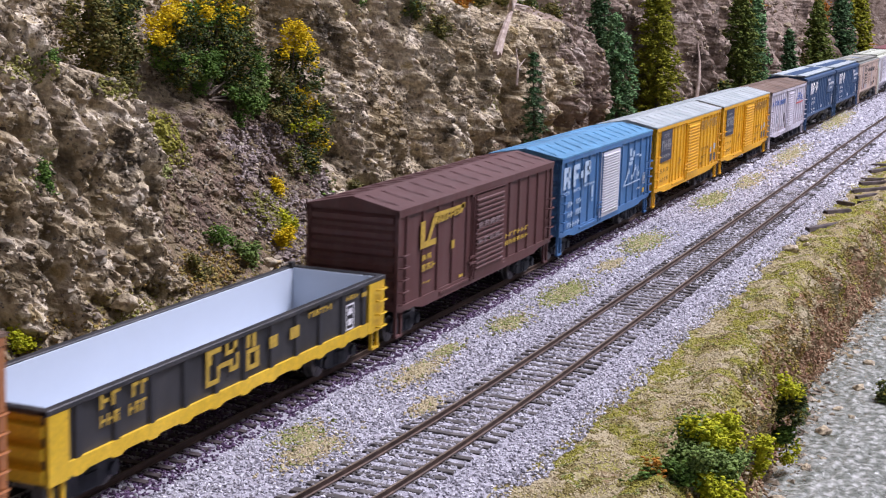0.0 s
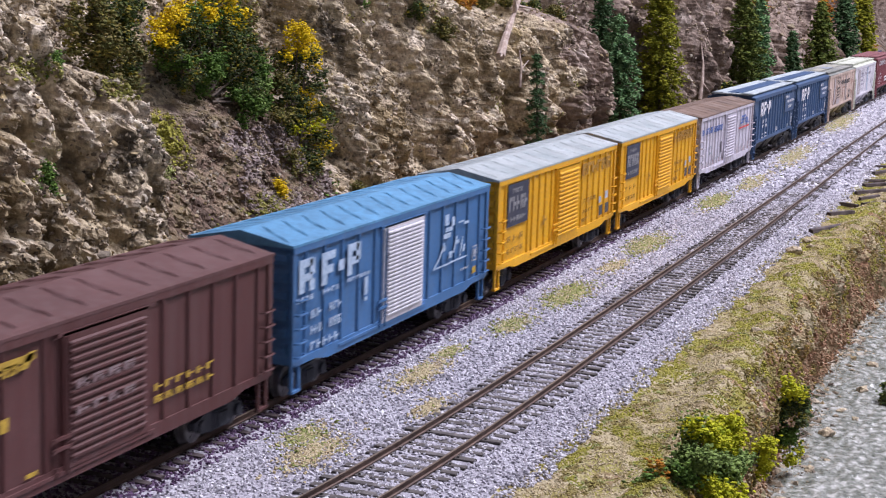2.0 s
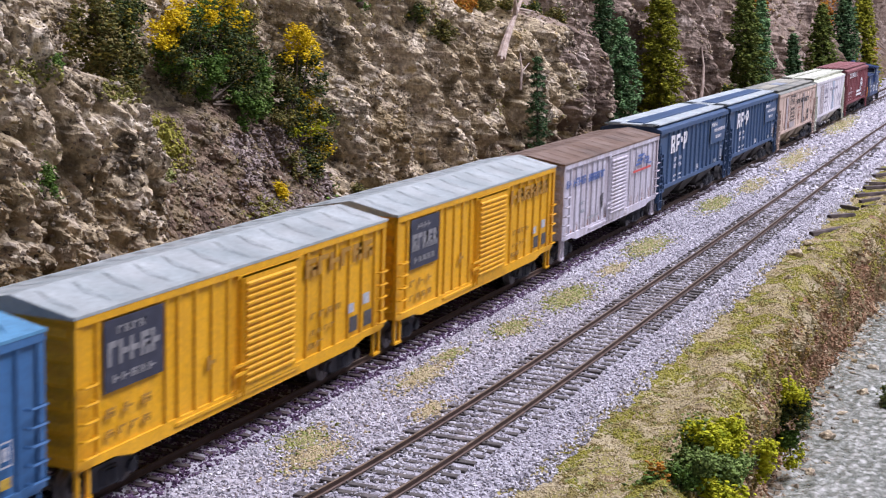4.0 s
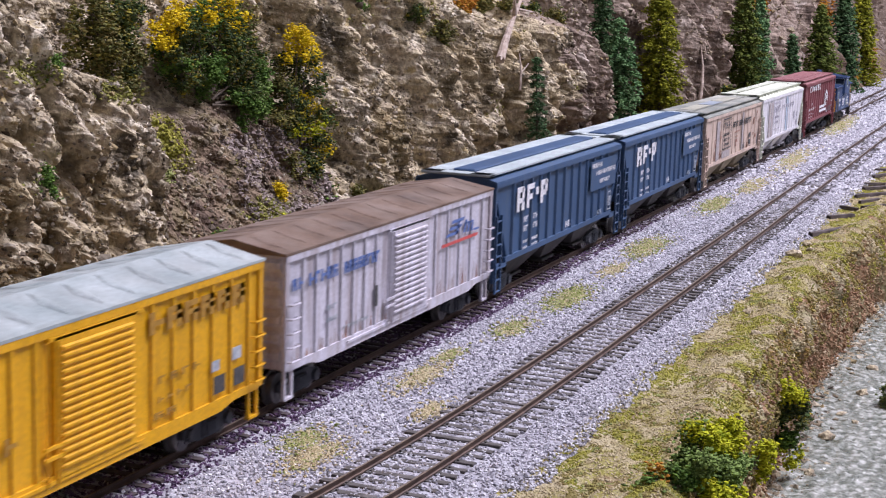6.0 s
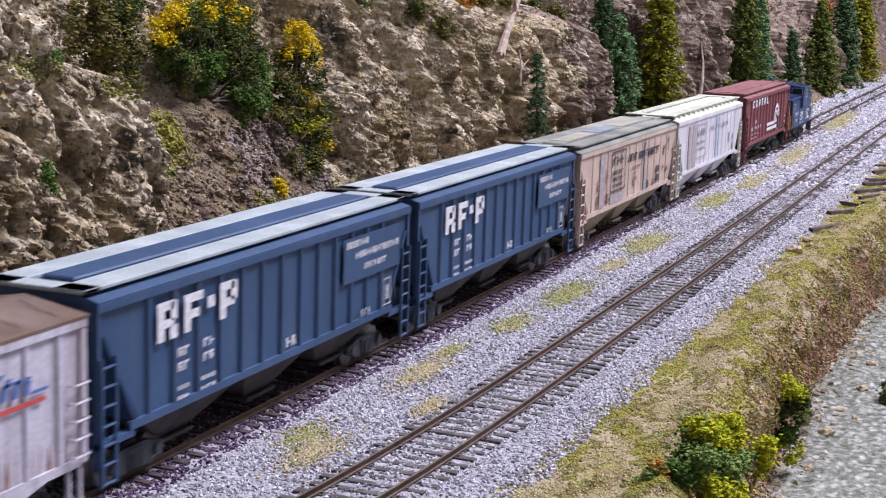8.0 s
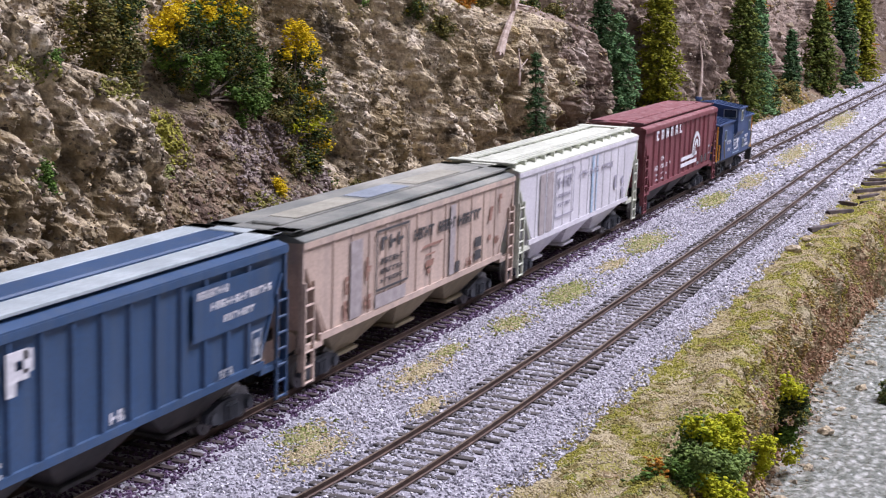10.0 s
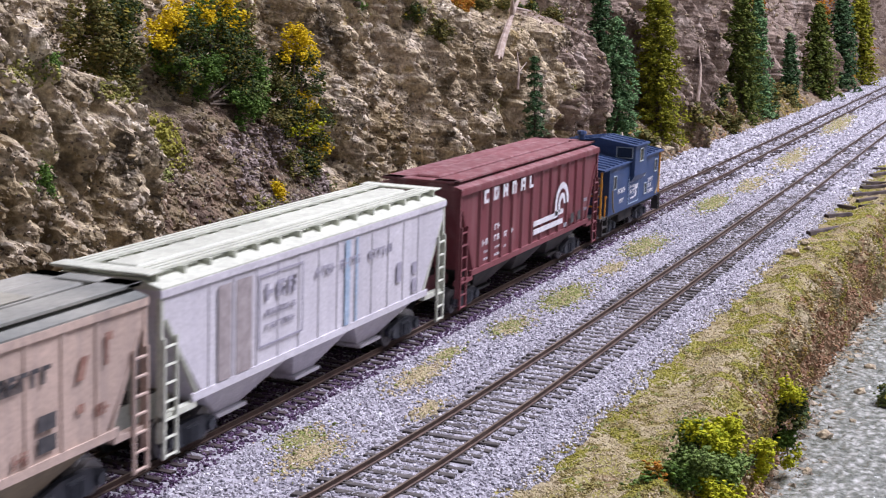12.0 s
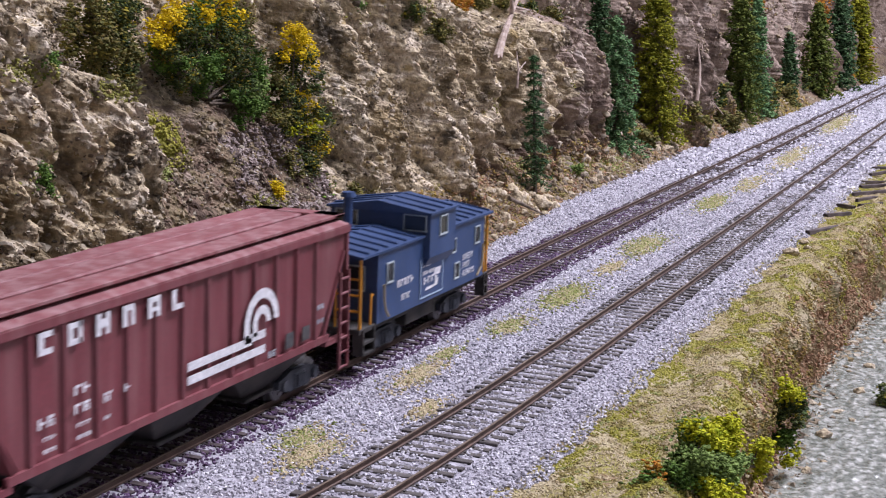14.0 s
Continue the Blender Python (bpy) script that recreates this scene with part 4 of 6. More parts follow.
# dirty white boxcar with a rusted roof
c = boxcar("grimy off-white boxcar with rusty brown roof", 178.5, 13.4, 48.6, LILAC, RUST_ROOF, LILAC, door=(77, 110), posts=even(12, 66, 7) + even(119, 168, 5), ribs="faint", rise=2.8, end_ribs=6)
marked(c, word(4, 12, 37.4, 41, 2, 61) + word(15, 36, 37.2, 41.2, 5, 62, 0.2) + word(40, 68, 37, 40.8, 8, 63, 0.2), BLUE_INK, -18.12, "blue block lettering")
marked(c, [(128, 140, 36, 37.2, 2), (131, 143, 38.2, 39.4, 1.5), (133, 146, 40.6, 41.8, 1.5), (138, 140, 36, 41, 3), (146, 148, 35.6, 40.4, 2), (150, 152, 35.4, 39.2, 1.4), (154, 156, 35.2, 38.4, 1.2), (147, 157, 38.6, 39.4), (157, 163, 35, 35.8)], BLUE_INK)
marked(c, [(124, 162, 32.6, 33.8)], RED_INK, -18.14, "red swoosh line")
marked(c, word(28, 36, 27, 28.6, 2, 64) + word(28, 36, 23, 24.6, 3, 65) + word(40, 60, 18.6, 19.6, 6, 66), FAINT_INK)
marked(c, [(64.4, 66.8, 21.6, 28.8)], DARK_INK)
GRIME = material("brown_grime", [(0.30, 0.23, 0.22), (0.44, 0.39, 0.40)], 260, 0.9, 0, 0, 900)
rng_g = random.Random(4)
for x in even(6, 174, 60):
    if 75 < x < 112:
        continue
    w, h = rng_g.uniform(0.7, 2.2), rng_g.uniform(1.5, 6) + (5 if 40 < x < 74 or x > 140 else 0) * rng_g.random()
    bm = bmesh.new()
    foot, lean = x + rng_g.uniform(-0.8, 0.8), rng_g.uniform(-0.3, 0.3)
    prism(bm, [(foot, 15.1), (foot + w, 15.1), (foot + w * 0.75 + lean, 15.1 + h * 0.6), (foot + w * 0.55 + lean, 15.1 + h), (foot + w * 0.4 + lean, 15.1 + h), (foot + w * 0.2 + lean, 15.1 + h * 0.55)], -17.42, -17.36, "y")
    part("grime_streak", bm, GRIME if rng_g.random() < 0.75 else STAIN, c, "brown grime rising from the sill")
TRAIN.append((c, 1241.0))


def hopper(label, L, side, deck, under, top=50.5, low=16.4, posts=14, run=20.0, ladder=None, hatch=None, deck_style="slab", skin=16.9):
    """A covered hopper: trapezoid sides with posts, slope sheets under the ends, three outlet bays, a roof with walkways and a long hatch."""
    car = thing("covered_hopper", label, "rail car", "cars of the train")
    ladder = ladder or side
    outline = [(1.5, top), (1.5, top - 7), (run, low), (L - run, low), (L - 1.5, top - 7), (L - 1.5, top)]
    bm = bmesh.new()
    prism(bm, outline, -skin, skin, "y")
    part("body", bm, side, car)
    for s in (-1, 1):
        bm = bmesh.new()
        box(bm, 0, L, *sorted((s * 16.9, s * 18.2)), top - 2.0, top)
        part("top_chord", bm, side, car)
        bm = bmesh.new()
        box(bm, run - 6, L - run + 6, *sorted((s * 16.9, s * 18.0)), low - 0.6, low + 1.6)
        part("side_sill", bm, side, car)
        for k in range(posts):
            x = run + 3 + (L - 2 * run - 6) * k / (posts - 1)
            bm = bmesh.new()
            prism(bm, [(x - 1.3, s * 16.8), (x - 0.6, s * 17.95), (x + 0.6, s * 17.95), (x + 1.3, s * 16.8)], low + 1.6, top - 2.0, "z")
            part("side_post", bm, side, car)
        for xe, d in ((0, 1), (L, -1)):
            bm = bmesh.new()
            for a, b in ((0.2, 1.6),):
                box(bm, *sorted((xe + d * a, xe + d * b)), *sorted((s * 16.4, s * 17.8)), 9, top - 2)
            p, q = Vector((xe + d * 3, s * 17.2, top - 8)), Vector((xe + d * (run - 3), s * 17.2, low + 1))
            rod(bm, p, q, 0.7, 5)
            box(bm, *sorted((xe + d * 0.2, xe + d * (run - 4))), *sorted((s * 15.6, s * 17.8)), low - 2.4, low - 0.7)
            part("end_frame", bm, ladder, car)
            bm = bmesh.new()
            for x in (xe + d * 1.0, xe + d * 7.0):
                box(bm, x - 0.4, x + 0.4, *sorted((s * 17.8, s * 18.7)), 4.6, 37)
            for k in range(7):
                rod(bm, (xe + d * 1.0, s * 18.3, 5.2 + 4.9 * k), (xe + d * 7.0, s * 18.3, 5.2 + 4.9 * k), 0.42, 5)
            part("ladder", bm, ladder, car)
    for xe, d in ((0, 1), (L, -1)):
        bm = bmesh.new()
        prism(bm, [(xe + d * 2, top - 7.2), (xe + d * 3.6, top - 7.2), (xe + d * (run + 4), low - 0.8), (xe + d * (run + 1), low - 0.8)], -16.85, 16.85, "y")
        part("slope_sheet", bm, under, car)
        bm = bmesh.new()
        for y in (-8, 0, 8):
            box(bm, *sorted((xe + d * 1, xe + d * 2.2)), y - 0.6, y + 0.6, low - 1.8, top - 7)
        box(bm, *sorted((xe + d * 1, xe + d * (run + 6))), -3.4, 3.4, 9, low - 1.0)
        part("end_strut", bm, ladder, car)
    bays = [(run + 1, L / 2 - 22), (L / 2 - 21, L / 2 + 21), (L / 2 + 22, L - run - 1)]
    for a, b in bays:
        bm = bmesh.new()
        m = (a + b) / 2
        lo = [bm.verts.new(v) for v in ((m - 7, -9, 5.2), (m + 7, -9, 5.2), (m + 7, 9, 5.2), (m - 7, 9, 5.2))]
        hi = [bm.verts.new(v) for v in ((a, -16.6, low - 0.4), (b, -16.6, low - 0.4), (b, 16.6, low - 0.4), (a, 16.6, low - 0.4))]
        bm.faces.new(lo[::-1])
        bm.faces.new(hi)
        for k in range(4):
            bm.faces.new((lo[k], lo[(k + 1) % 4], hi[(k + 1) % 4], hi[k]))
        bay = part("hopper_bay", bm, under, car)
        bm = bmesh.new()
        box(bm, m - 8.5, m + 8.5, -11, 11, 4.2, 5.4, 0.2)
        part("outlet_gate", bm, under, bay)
    bm = bmesh.new()
    prism(bm, [(-18, top - 0.2), (-18, top + 0.5), (-11, top + 2.4), (11, top + 2.4), (18, top + 0.5), (18, top - 0.2)], 0.4, L - 0.4, "x")
    part("roof", bm, hatch or side, car)
    for s in (-1, 1):
        if deck_style == "slab":
            bm = bmesh.new()
            box(bm, -1.5, L + 1.5, *sorted((s * 6.4, s * 15.2)), top + 2.5, top + 3.6, 0.2)
            part("walkway", bm, deck, car, "pale roof walkway")
        else:
            for y in (7.4, 9.6, 11.8):
                bm = bmesh.new()
                box(bm, -1.5, L + 1.5, *sorted((s * y, s * (y + 1.5))), top + 3.6, top + 4.3)
                part("walkway_board", bm, deck, car)
            for k in range(15):
                x = 4 + (L - 8) * k / 14
                bm = bmesh.new()
                box(bm, x - 0.6, x + 0.6, *sorted((s * 6.0, s * 14.6)), top + 1.4, top + 3.6)
                part("walkway_bracket", bm, deck, car)
    for x0 in (-1.5, L - 5.5):
        bm = bmesh.new()
        box(bm, x0, x0 + 7, -15.2, 15.2, top + (2.5 if deck_style == "slab" else 3.7), top + (3.6 if deck_style == "slab" else 4.4), 0.2)
        part("end_walkway", bm, deck, car)
    bm = bmesh.new()
    box(bm, 9, L - 9, -5.0, 5.0, top + 2.3, top + 4.0, 0.5)
    part("hatch_cover", bm, hatch or side, car, "long trough hatch")
    bm = bmesh.new()
    box(bm, 6, L - 6, -2.8, 2.8, 8.5, low - 0.5)
    part("centre_sill", bm, STEEL, car)
    trucks(car, (24, L - 24))
    couplers(car, L)
    return car


navy_hopper = hopper("navy blue covered hopper with pale roof walkways", 190, NAVY, PALE_DECK, STEEL, posts=13)
big = [(26, 29.4, 35.6, 46), (29.4, 34, 43.6, 46), (32.4, 35.4, 40.6, 45.6), (29.4, 34, 39, 41.2), (32, 35.6, 35.6, 39.2), (39, 42.2, 35.8, 46), (42.2, 48.5, 43.6, 46), (42.2, 46.5, 39.2, 41.6), (51, 54.6, 40.4, 43.6), (57.5, 60.8, 35.8, 46), (60.8, 65.5, 43.6, 46), (63.6, 67, 40.4, 45.6), (60.8, 65.5, 39, 41.4)]
marked(navy_hopper, big, WHITE_INK, -18.05, "large white block lettering")
marked(navy_hopper, word(36, 42, 30, 32.4, 2, 71) + word(49, 55, 30, 32.4, 2, 72) + word(36, 42, 26, 28.4, 2, 73) + word(49, 55, 26, 28.4, 2, 74) + word(36, 42, 20.8, 22, 3, 75) + word(48, 56, 20.8, 22, 3, 76) + word(36, 42, 18.2, 19.2, 3, 77) + word(48, 56, 18.2, 19.2, 3, 78) + word(97, 104, 19.5, 22.5, 2, 79), WHITE_INK, -18.05)
marks(navy_hopper, [(136, 181, 31.6, 46.4)], NAVY, -17.98, "sign_panel", "navy lettering panel")
marked(navy_hopper, word(138, 155, 43, 45.2, 8, 81) + word(145, 180, 39, 41.2, 13, 82) + word(152, 170, 34.6, 36.6, 7, 83), WHITE_INK, -18.12)
marked(navy_hopper, [(168, 174, 19, 19.5), (168, 174, 28, 28.5), (168, 168.5, 19.5, 28), (173.5, 174, 19.5, 28), (169.6, 172.4, 21, 26)] + word(150, 158, 18.6, 21, 3, 84), FAINT_INK, -18.05)
TRAIN.append((navy_hopper, 1424.0))
second = copy_thing(navy_hopper, Matrix.Identity(4))
for ob in second.children_recursive:
    if ob.name.startswith("wheelset"):
        ROLLING.append((ob, 10.2 if ob.location.x > 0 else -10.2))
TRAIN.append((second, 1622.0))

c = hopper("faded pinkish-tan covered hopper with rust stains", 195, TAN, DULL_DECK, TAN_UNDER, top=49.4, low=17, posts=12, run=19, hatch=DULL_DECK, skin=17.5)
marked(c, [(54, 82, 45.0, 45.8), (54, 82, 24.6, 25.4), (54, 54.9, 25.4, 45), (81.1, 82, 25.4, 45)] + word(58, 79, 38.4, 43, 3, 91, 0.3) + word(58, 78, 33.6, 35.6, 6, 92) + word(58, 78, 30.2, 32, 6, 93) + word(58, 78, 27, 28.6, 6, 94), DARK_INK, -18.1, "charcoal block lettering")
marked(c, word(87, 106, 37.4, 41.6, 6, 95, 0.2) + word(110, 128, 37.2, 41.4, 5, 96, 0.2) + word(130, 155, 37, 41.2, 6, 97, 0.2), DARK_INK, -18.1)
marked(c, [(149, 156, 25.8, 29.6), (149, 156, 20.6, 24.4), (128, 132.6, 19.2, 23.4)], DARK_INK, -18.1)
marks(c, [(34, 43, 19, 45), (122, 127, 19, 46), (54, 80, 18.8, 23.6)], PRIMER_PATCH, -18.02, "paint_patch", "grey patched panel")
marks(c, [(94, 112, 33.4, 34.4, 3), (98, 106, 30.2, 30.9, 1), (98, 105, 26, 28.4, 1), (100, 103, 23.5, 25.4), (164, 167, 34.4, 40, 2), (164.5, 167, 26.4, 28.6)], STAIN, -18.06, "rust_stain", "rusty brown stain")
marked(c, word(30, 33, 28, 34, 1, 98) + word(29, 33, 19.6, 26, 1, 99) + word(46, 51, 30, 38, 1, 100) + word(45, 51, 20, 25, 2, 101) + word(140, 146, 19.6, 23, 2, 102) + word(172, 178, 24, 27, 2, 103) + word(176, 180, 36, 44, 1, 104), STAIN)
patch = bmesh.new()
box(patch, 75, 112, -4.9, 4.9, 53.42, 53.62)
part("hatch_patch", patch, DULL_BLUE, c, "pale blue replacement hatch")
for x0, x1 in ((20, 70), (118, 165)):
    patch = bmesh.new()
    box(patch, x0, x1, -4.9, 4.9, 53.42, 53.62)
    part("hatch_patch", patch, DULL_CREAM, c, "cream replacement hatch")
TRAIN.append((c, 1822.0))

c = hopper("chalky white covered hopper with cream roof walkways", 197, WHITE, CREAM, WHITE, top=49.8, low=17, posts=12, run=22, hatch=CREAM, ladder=CREAM, deck_style="slats", skin=17.6)
marked(c, [(52, 80, 44.6, 45.2), (52, 80, 23.4, 24), (52, 52.7, 24, 44.6), (79.3, 80, 24, 44.6)] + word(56, 77, 37, 42, 3, 111, 0.3) + word(56, 76, 32.4, 34.2, 6, 112) + word(56, 76, 28.2, 30, 6, 113), GREY_INK, -18.1, "faded grey lettering")
marked(c, word(89, 103, 38.4, 41.4, 4, 114) + word(106, 122, 38.2, 41.2, 5, 115) + word(128, 148, 38, 41, 5, 116) + [(152, 156, 26, 33), (166, 170, 20, 25), (166, 170, 27, 31)], GREY_INK, -18.1)
marks(c, [(29, 36, 18.8, 46), (39, 48, 18.8, 46)], PRIMER_PATCH, -18.02, "paint_patch", "grey streaked panel")
marks(c, [(110, 113.5, 18.8, 47), (118, 119.5, 18.8, 47)], LIGHT_BLUE_INK, -18.02, "paint_patch", "pale blue streak")
TRAIN.append((c, 2023.0))

red_hopper = hopper("faded oxide-red covered hopper with white logo", 190, RED, RED_ROOF, STEEL, top=51.4, low=16.4, posts=12, run=20, hatch=RED_ROOF)
letters = []
for k, x in enumerate(even(25.5, 82, 6)):
    letters += [(x, x + 2.0, 43.4, 48.8)] + ([(x + 2, x + 5.2, 47.4, 48.8), (x + 2, x + 5.2, 43.4, 44.8)] if k in (0, 1) else []) + ([(x + 4, x + 5.6, 43.4, 48.8)] if k in (1, 2, 4) else []) + ([(x + 2, x + 4, 45.2, 47.4)] if k == 2 else []) + ([(x + 2, x + 5, 47.4, 48.8), (x + 3.6, x + 5.2, 43.4, 47.4)] if k == 3 else []) + ([(x + 2, x + 4, 47.4, 48.8), (x + 2, x + 4, 45, 46)] if k == 4 else []) + ([(x + 2, x + 5.4, 43.4, 44.8)] if k == 5 else [])
marked(red_hopper, letters, WHITE_INK, -18.05, "white block lettering")
arc = []
for r0, r1 in ((7.4, 10.4), (2.8, 5.4)):
    for k in range(12):
        a = math.pi * (0.0 + k / 12)
        b = math.pi * ((k + 1) / 12)
        arc.append(((r0, r1), a, b))
bm = bmesh.new()
for (r0, r1), a, b in arc:
    v = [bm.verts.new((131 + r * math.cos(q), -18.1, 30.5 + r * math.sin(q))) for r, q in ((r0, a), (r1, a), (r1, b), (r0, b))]
    bm.faces.new(v[::-1])
bars(bm, [(120.6, 123.6, 27.2, 30.5), (125.6, 128.2, 27.2, 30.5), (90, 125, 25.2, 27.6), (90, 133, 21.4, 23.8), (121, 133, 26, 28.4)], -18.0)
bmesh.ops.recalc_face_normals(bm, faces=bm.faces)
part("logo", bm, WHITE_INK, red_hopper, "white arc and bar emblem")
marked(red_hopper, word(39, 46, 31, 33.4, 2, 121) + word(25, 32, 26.2, 28.8, 2, 122) + word(39, 46, 26.4, 28.8, 2, 123) + word(51, 55, 26.4, 28.8, 2, 124) + word(60, 63, 27, 29, 1, 125) + word(27, 32, 23, 24, 3, 126) + word(40, 46, 23, 24, 3, 127) + word(51, 54, 22, 23, 2, 128) + word(27, 32, 20, 21, 3, 129) + word(40, 46, 20, 21, 3, 130), WHITE_INK, -18.05)
marked(red_hopper, [(146, 151, 19.4, 24), (157, 162, 19.6, 24)] , DARK_INK, -18.05)
marked(red_hopper, word(167, 172, 27.4, 29, 2, 131) + word(167, 172, 23, 24.4, 3, 132) + word(135, 140, 19, 21, 2, 133), FAINT_INK, -18.05)
TRAIN.append((red_hopper, 2236.0))
def caboose():
    L, z0, eave = 104.0, 13.6, 38.2
    car = thing("caboose", "deep blue caboose with wide cupola and orange railings", "caboose", "cars of the train")
    bm = bmesh.new()
    box(bm, 0, L, -17.6, 17.6, z0, eave)
    part("body", bm, CAB_BLUE, car)
    bm = bmesh.new()
    prism(bm, gable(18.6, eave, 2.6), -14, L + 8, "x")
    roof = part("roof", bm, CAB_BLUE, car)
    for x in list(range(-8, 40, 8)) + list(range(70, 112, 8)):
        for s in (-1, 1):
            bm = bmesh.new()
            rod(bm, (x, s * 17.6, eave + 1.15), (x, s * 0.3, eave + 3.7), 0.5, 5)
            part("roof_seam", bm, CAB_BLUE, roof)
    bm = bmesh.new()
    box(bm, 40, 65.5, -20.2, 20.2, 30.5, 46.6, 0.2)
    cup = part("cupola", bm, CAB_BLUE, car, "wide-vision cupola")
    bm = bmesh.new()
    prism(bm, gable(21.2, 46.6, 3.0), 38.2, 67.3, "x")
    part("cupola_roof", bm, CAB_BLUE, cup)
    for x in (44, 52.5, 61):
        bm = bmesh.new()
        for s in (-1, 1):
            rod(bm, (x, s * 20.4, 47.75), (x, s * 0.3, 50.6), 0.45, 5)
        part("roof_seam", bm, CAB_BLUE, cup)
    for s in (-1, 1):
        bm = bmesh.new()
        prism(bm, [(s * 17.5, 30.6), (s * 20.1, 30.6), (s * 17.5, 26.5)], 40.2, 65.3, "x")
        part("cupola_bracket", bm, CAB_BLUE, cup)

    def window(x, z, w, h, y, parent):
        bm = bmesh.new()
        for a, b, c, d in ((x - w / 2 - 0.45, x + w / 2 + 0.45, z - h / 2 - 0.6, z - h / 2), (x - w / 2 - 0.45, x + w / 2 + 0.45, z + h / 2, z + h / 2 + 0.45), (x - w / 2 - 0.45, x - w / 2, z - h / 2, z + h / 2), (x + w / 2, x + w / 2 + 0.45, z - h / 2, z + h / 2)):
            box(bm, a, b, y - 0.5, y + 0.3, c, d)
        win = part("window", bm, PALE_DECK, parent, "pale-framed window")
        bm = bmesh.new()
        box(bm, x - w / 2, x + w / 2, y - 0.12, y + 0.2, z - h / 2, z + h / 2)
        part("pane", bm, GLASS, win)

    def end_window(y, z, w, h, x, parent):
        bm = bmesh.new()
        for a, b, c, d in ((y - w / 2 - 0.45, y + w / 2 + 0.45, z - h / 2 - 0.45, z - h / 2), (y - w / 2 - 0.45, y + w / 2 + 0.45, z + h / 2, z + h / 2 + 0.45), (y - w / 2 - 0.45, y - w / 2, z - h / 2, z + h / 2), (y + w / 2, y + w / 2 + 0.45, z - h / 2, z + h / 2)):
            box(bm, x - 0.5, x + 0.3, a, b, c, d)
        win = part("window", bm, PALE_DECK, parent, "pale-framed window")
        bm = bmesh.new()
        box(bm, x - 0.12, x + 0.2, y - w / 2, y + w / 2, z - h / 2, z + h / 2)
        part("pane", bm, GLASS, win)

    window(10, 30.2, 5, 6.4, -17.6, car)
    window(70.5, 30.6, 3.2, 4.6, -17.6, car)
    window(96, 31.4, 5, 6.2, -17.6, car)
    window(74.5, 20.4, 4.4, 5.4, -17.6, car)
    window(52.6, 41.6, 6.6, 6.4, -20.2, cup)
    end_window(-14.2, 43.2, 8.4, 5.2, 40.0, cup)
    end_window(13.4, 43.2, 8.4, 5.2, 40.0, cup)
    end_window(-9, 29, 7, 8, 0.0, car)
    end_window(9, 29, 7, 8, 0.0, car)
    bm = bmesh.new()
    box(bm, 37.5, 59.5, -17.85, -17.5, 15.6, 30.4)
    part("side_panel", bm, CAB_BLUE, car, "framed blue panel")
    marks(car, [(37.5, 59.5, 15.4, 15.9), (37.5, 38, 15.9, 30), (59, 59.5, 15.9, 30)], LIGHT_BLUE_INK, -17.86, "panel_border")
    marks(car, word(40, 49, 27, 28.6, 3, 141) + word(40, 52, 24, 25.4, 4, 142) + word(41, 55, 20.4, 23, 4, 143) + [(50, 56, 22.4, 25, 1.5), (51, 54, 18.4, 21, 1), (42, 50, 18, 19, 2)], WHITE_INK, -17.88, "lettering", "white emblem and lettering")
    marks(car, word(17, 32, 23.4, 26, 5, 144) + word(21, 29, 18.2, 20.4, 4, 145), WHITE_INK, -17.62, "lettering", "white block lettering")
    # the safety slogan beside the end window
    for k, line in enumerate(("SAFETY", "FIRST", "ALWAYS")):
        cu = bpy.data.curves.new("slogan", "FONT")
        cu.body, cu.size, cu.extrude = line, 3.4 * MM, 0.06 * MM
        tmp = new("slogan", cu)
        bpy.context.view_layer.update()
        me = bpy.data.meshes.new_from_object(tmp.evaluated_get(bpy.context.evaluated_depsgraph_get()))
        bpy.data.objects.remove(tmp)
        me.materials.clear()
        o = part("slogan", me, WHITE_INK, car, "white slogan lettering")
        o.matrix_basis = pose(80.5 * MM, -17.68 * MM, (23.2 - k * 3.2) * MM, 90, 0, 0)
    for xe, d in ((0, -1), (L, 1)):
        reach = 13.0 if d < 0 else 7.5
        bm = bmesh.new()
        box(bm, *sorted((xe, xe + d * reach)), -17.2, 17.2, z0 - 1.4, z0 + 0.4, 0.2)
        part("platform", bm, STEEL, car)
        bm = bmesh.new()
        x = xe + d * (reach - 1.2)
        for y in (-16.6, 16.6):
            rod(bm, (x, y, z0), (x, y, eave + 0.6), 0.55, 6)
            for z in (20, 25.5, 31):
                rod(bm, (x, y, z), (x, y * 0.45, z), 0.45, 5)
            rod(bm, (x, y * 0.45, z0), (x, y * 0.45, 31), 0.45, 5)
            rod(bm, (xe + d * 1.5, y, 24), (xe + d * 3.0, y, 24.5), 0.45, 5)
            rod(bm, (xe + d * 3.0, y, 24.5), (xe + d * 3.4, y, z0 + 0.5), 0.45, 5)
        part("railing", bm, RAILING, car, "orange end railing and ladder")
        for y in (-15.5, 15.5):
            bm = bmesh.new()
            for z in (4.6, 8.4):
                box(bm, *sorted((xe + d * 2, xe + d * (reach - 2))), y - 2.4, y + 1.6, z, z + 0.8)
            for xx in (xe + d * 2, xe + d * (reach - 2)):
                box(bm, xx - 0.4, xx + 0.4, y - 2.4, y + 1.6, 4.6, z0)
            part("steps", bm, STEEL, car)
    for x0, lean in ((3.2, 1), (100.6, -1)):
        bm = bmesh.new()
        pts = [(x0, -18.6, 27), (x0 + lean * 0.3, -18.7, 22), (x0 + lean * 1.6, -18.7, 18), (x0 + lean * 5, -18.5, 15)]
        for a, b in zip(pts, pts[1:]):
            rod(bm, a, b, 0.5, 5)
        part("grab_iron", bm, TAN_UNDER, car, "curved ochre grab iron")
    bm = bmesh.new()
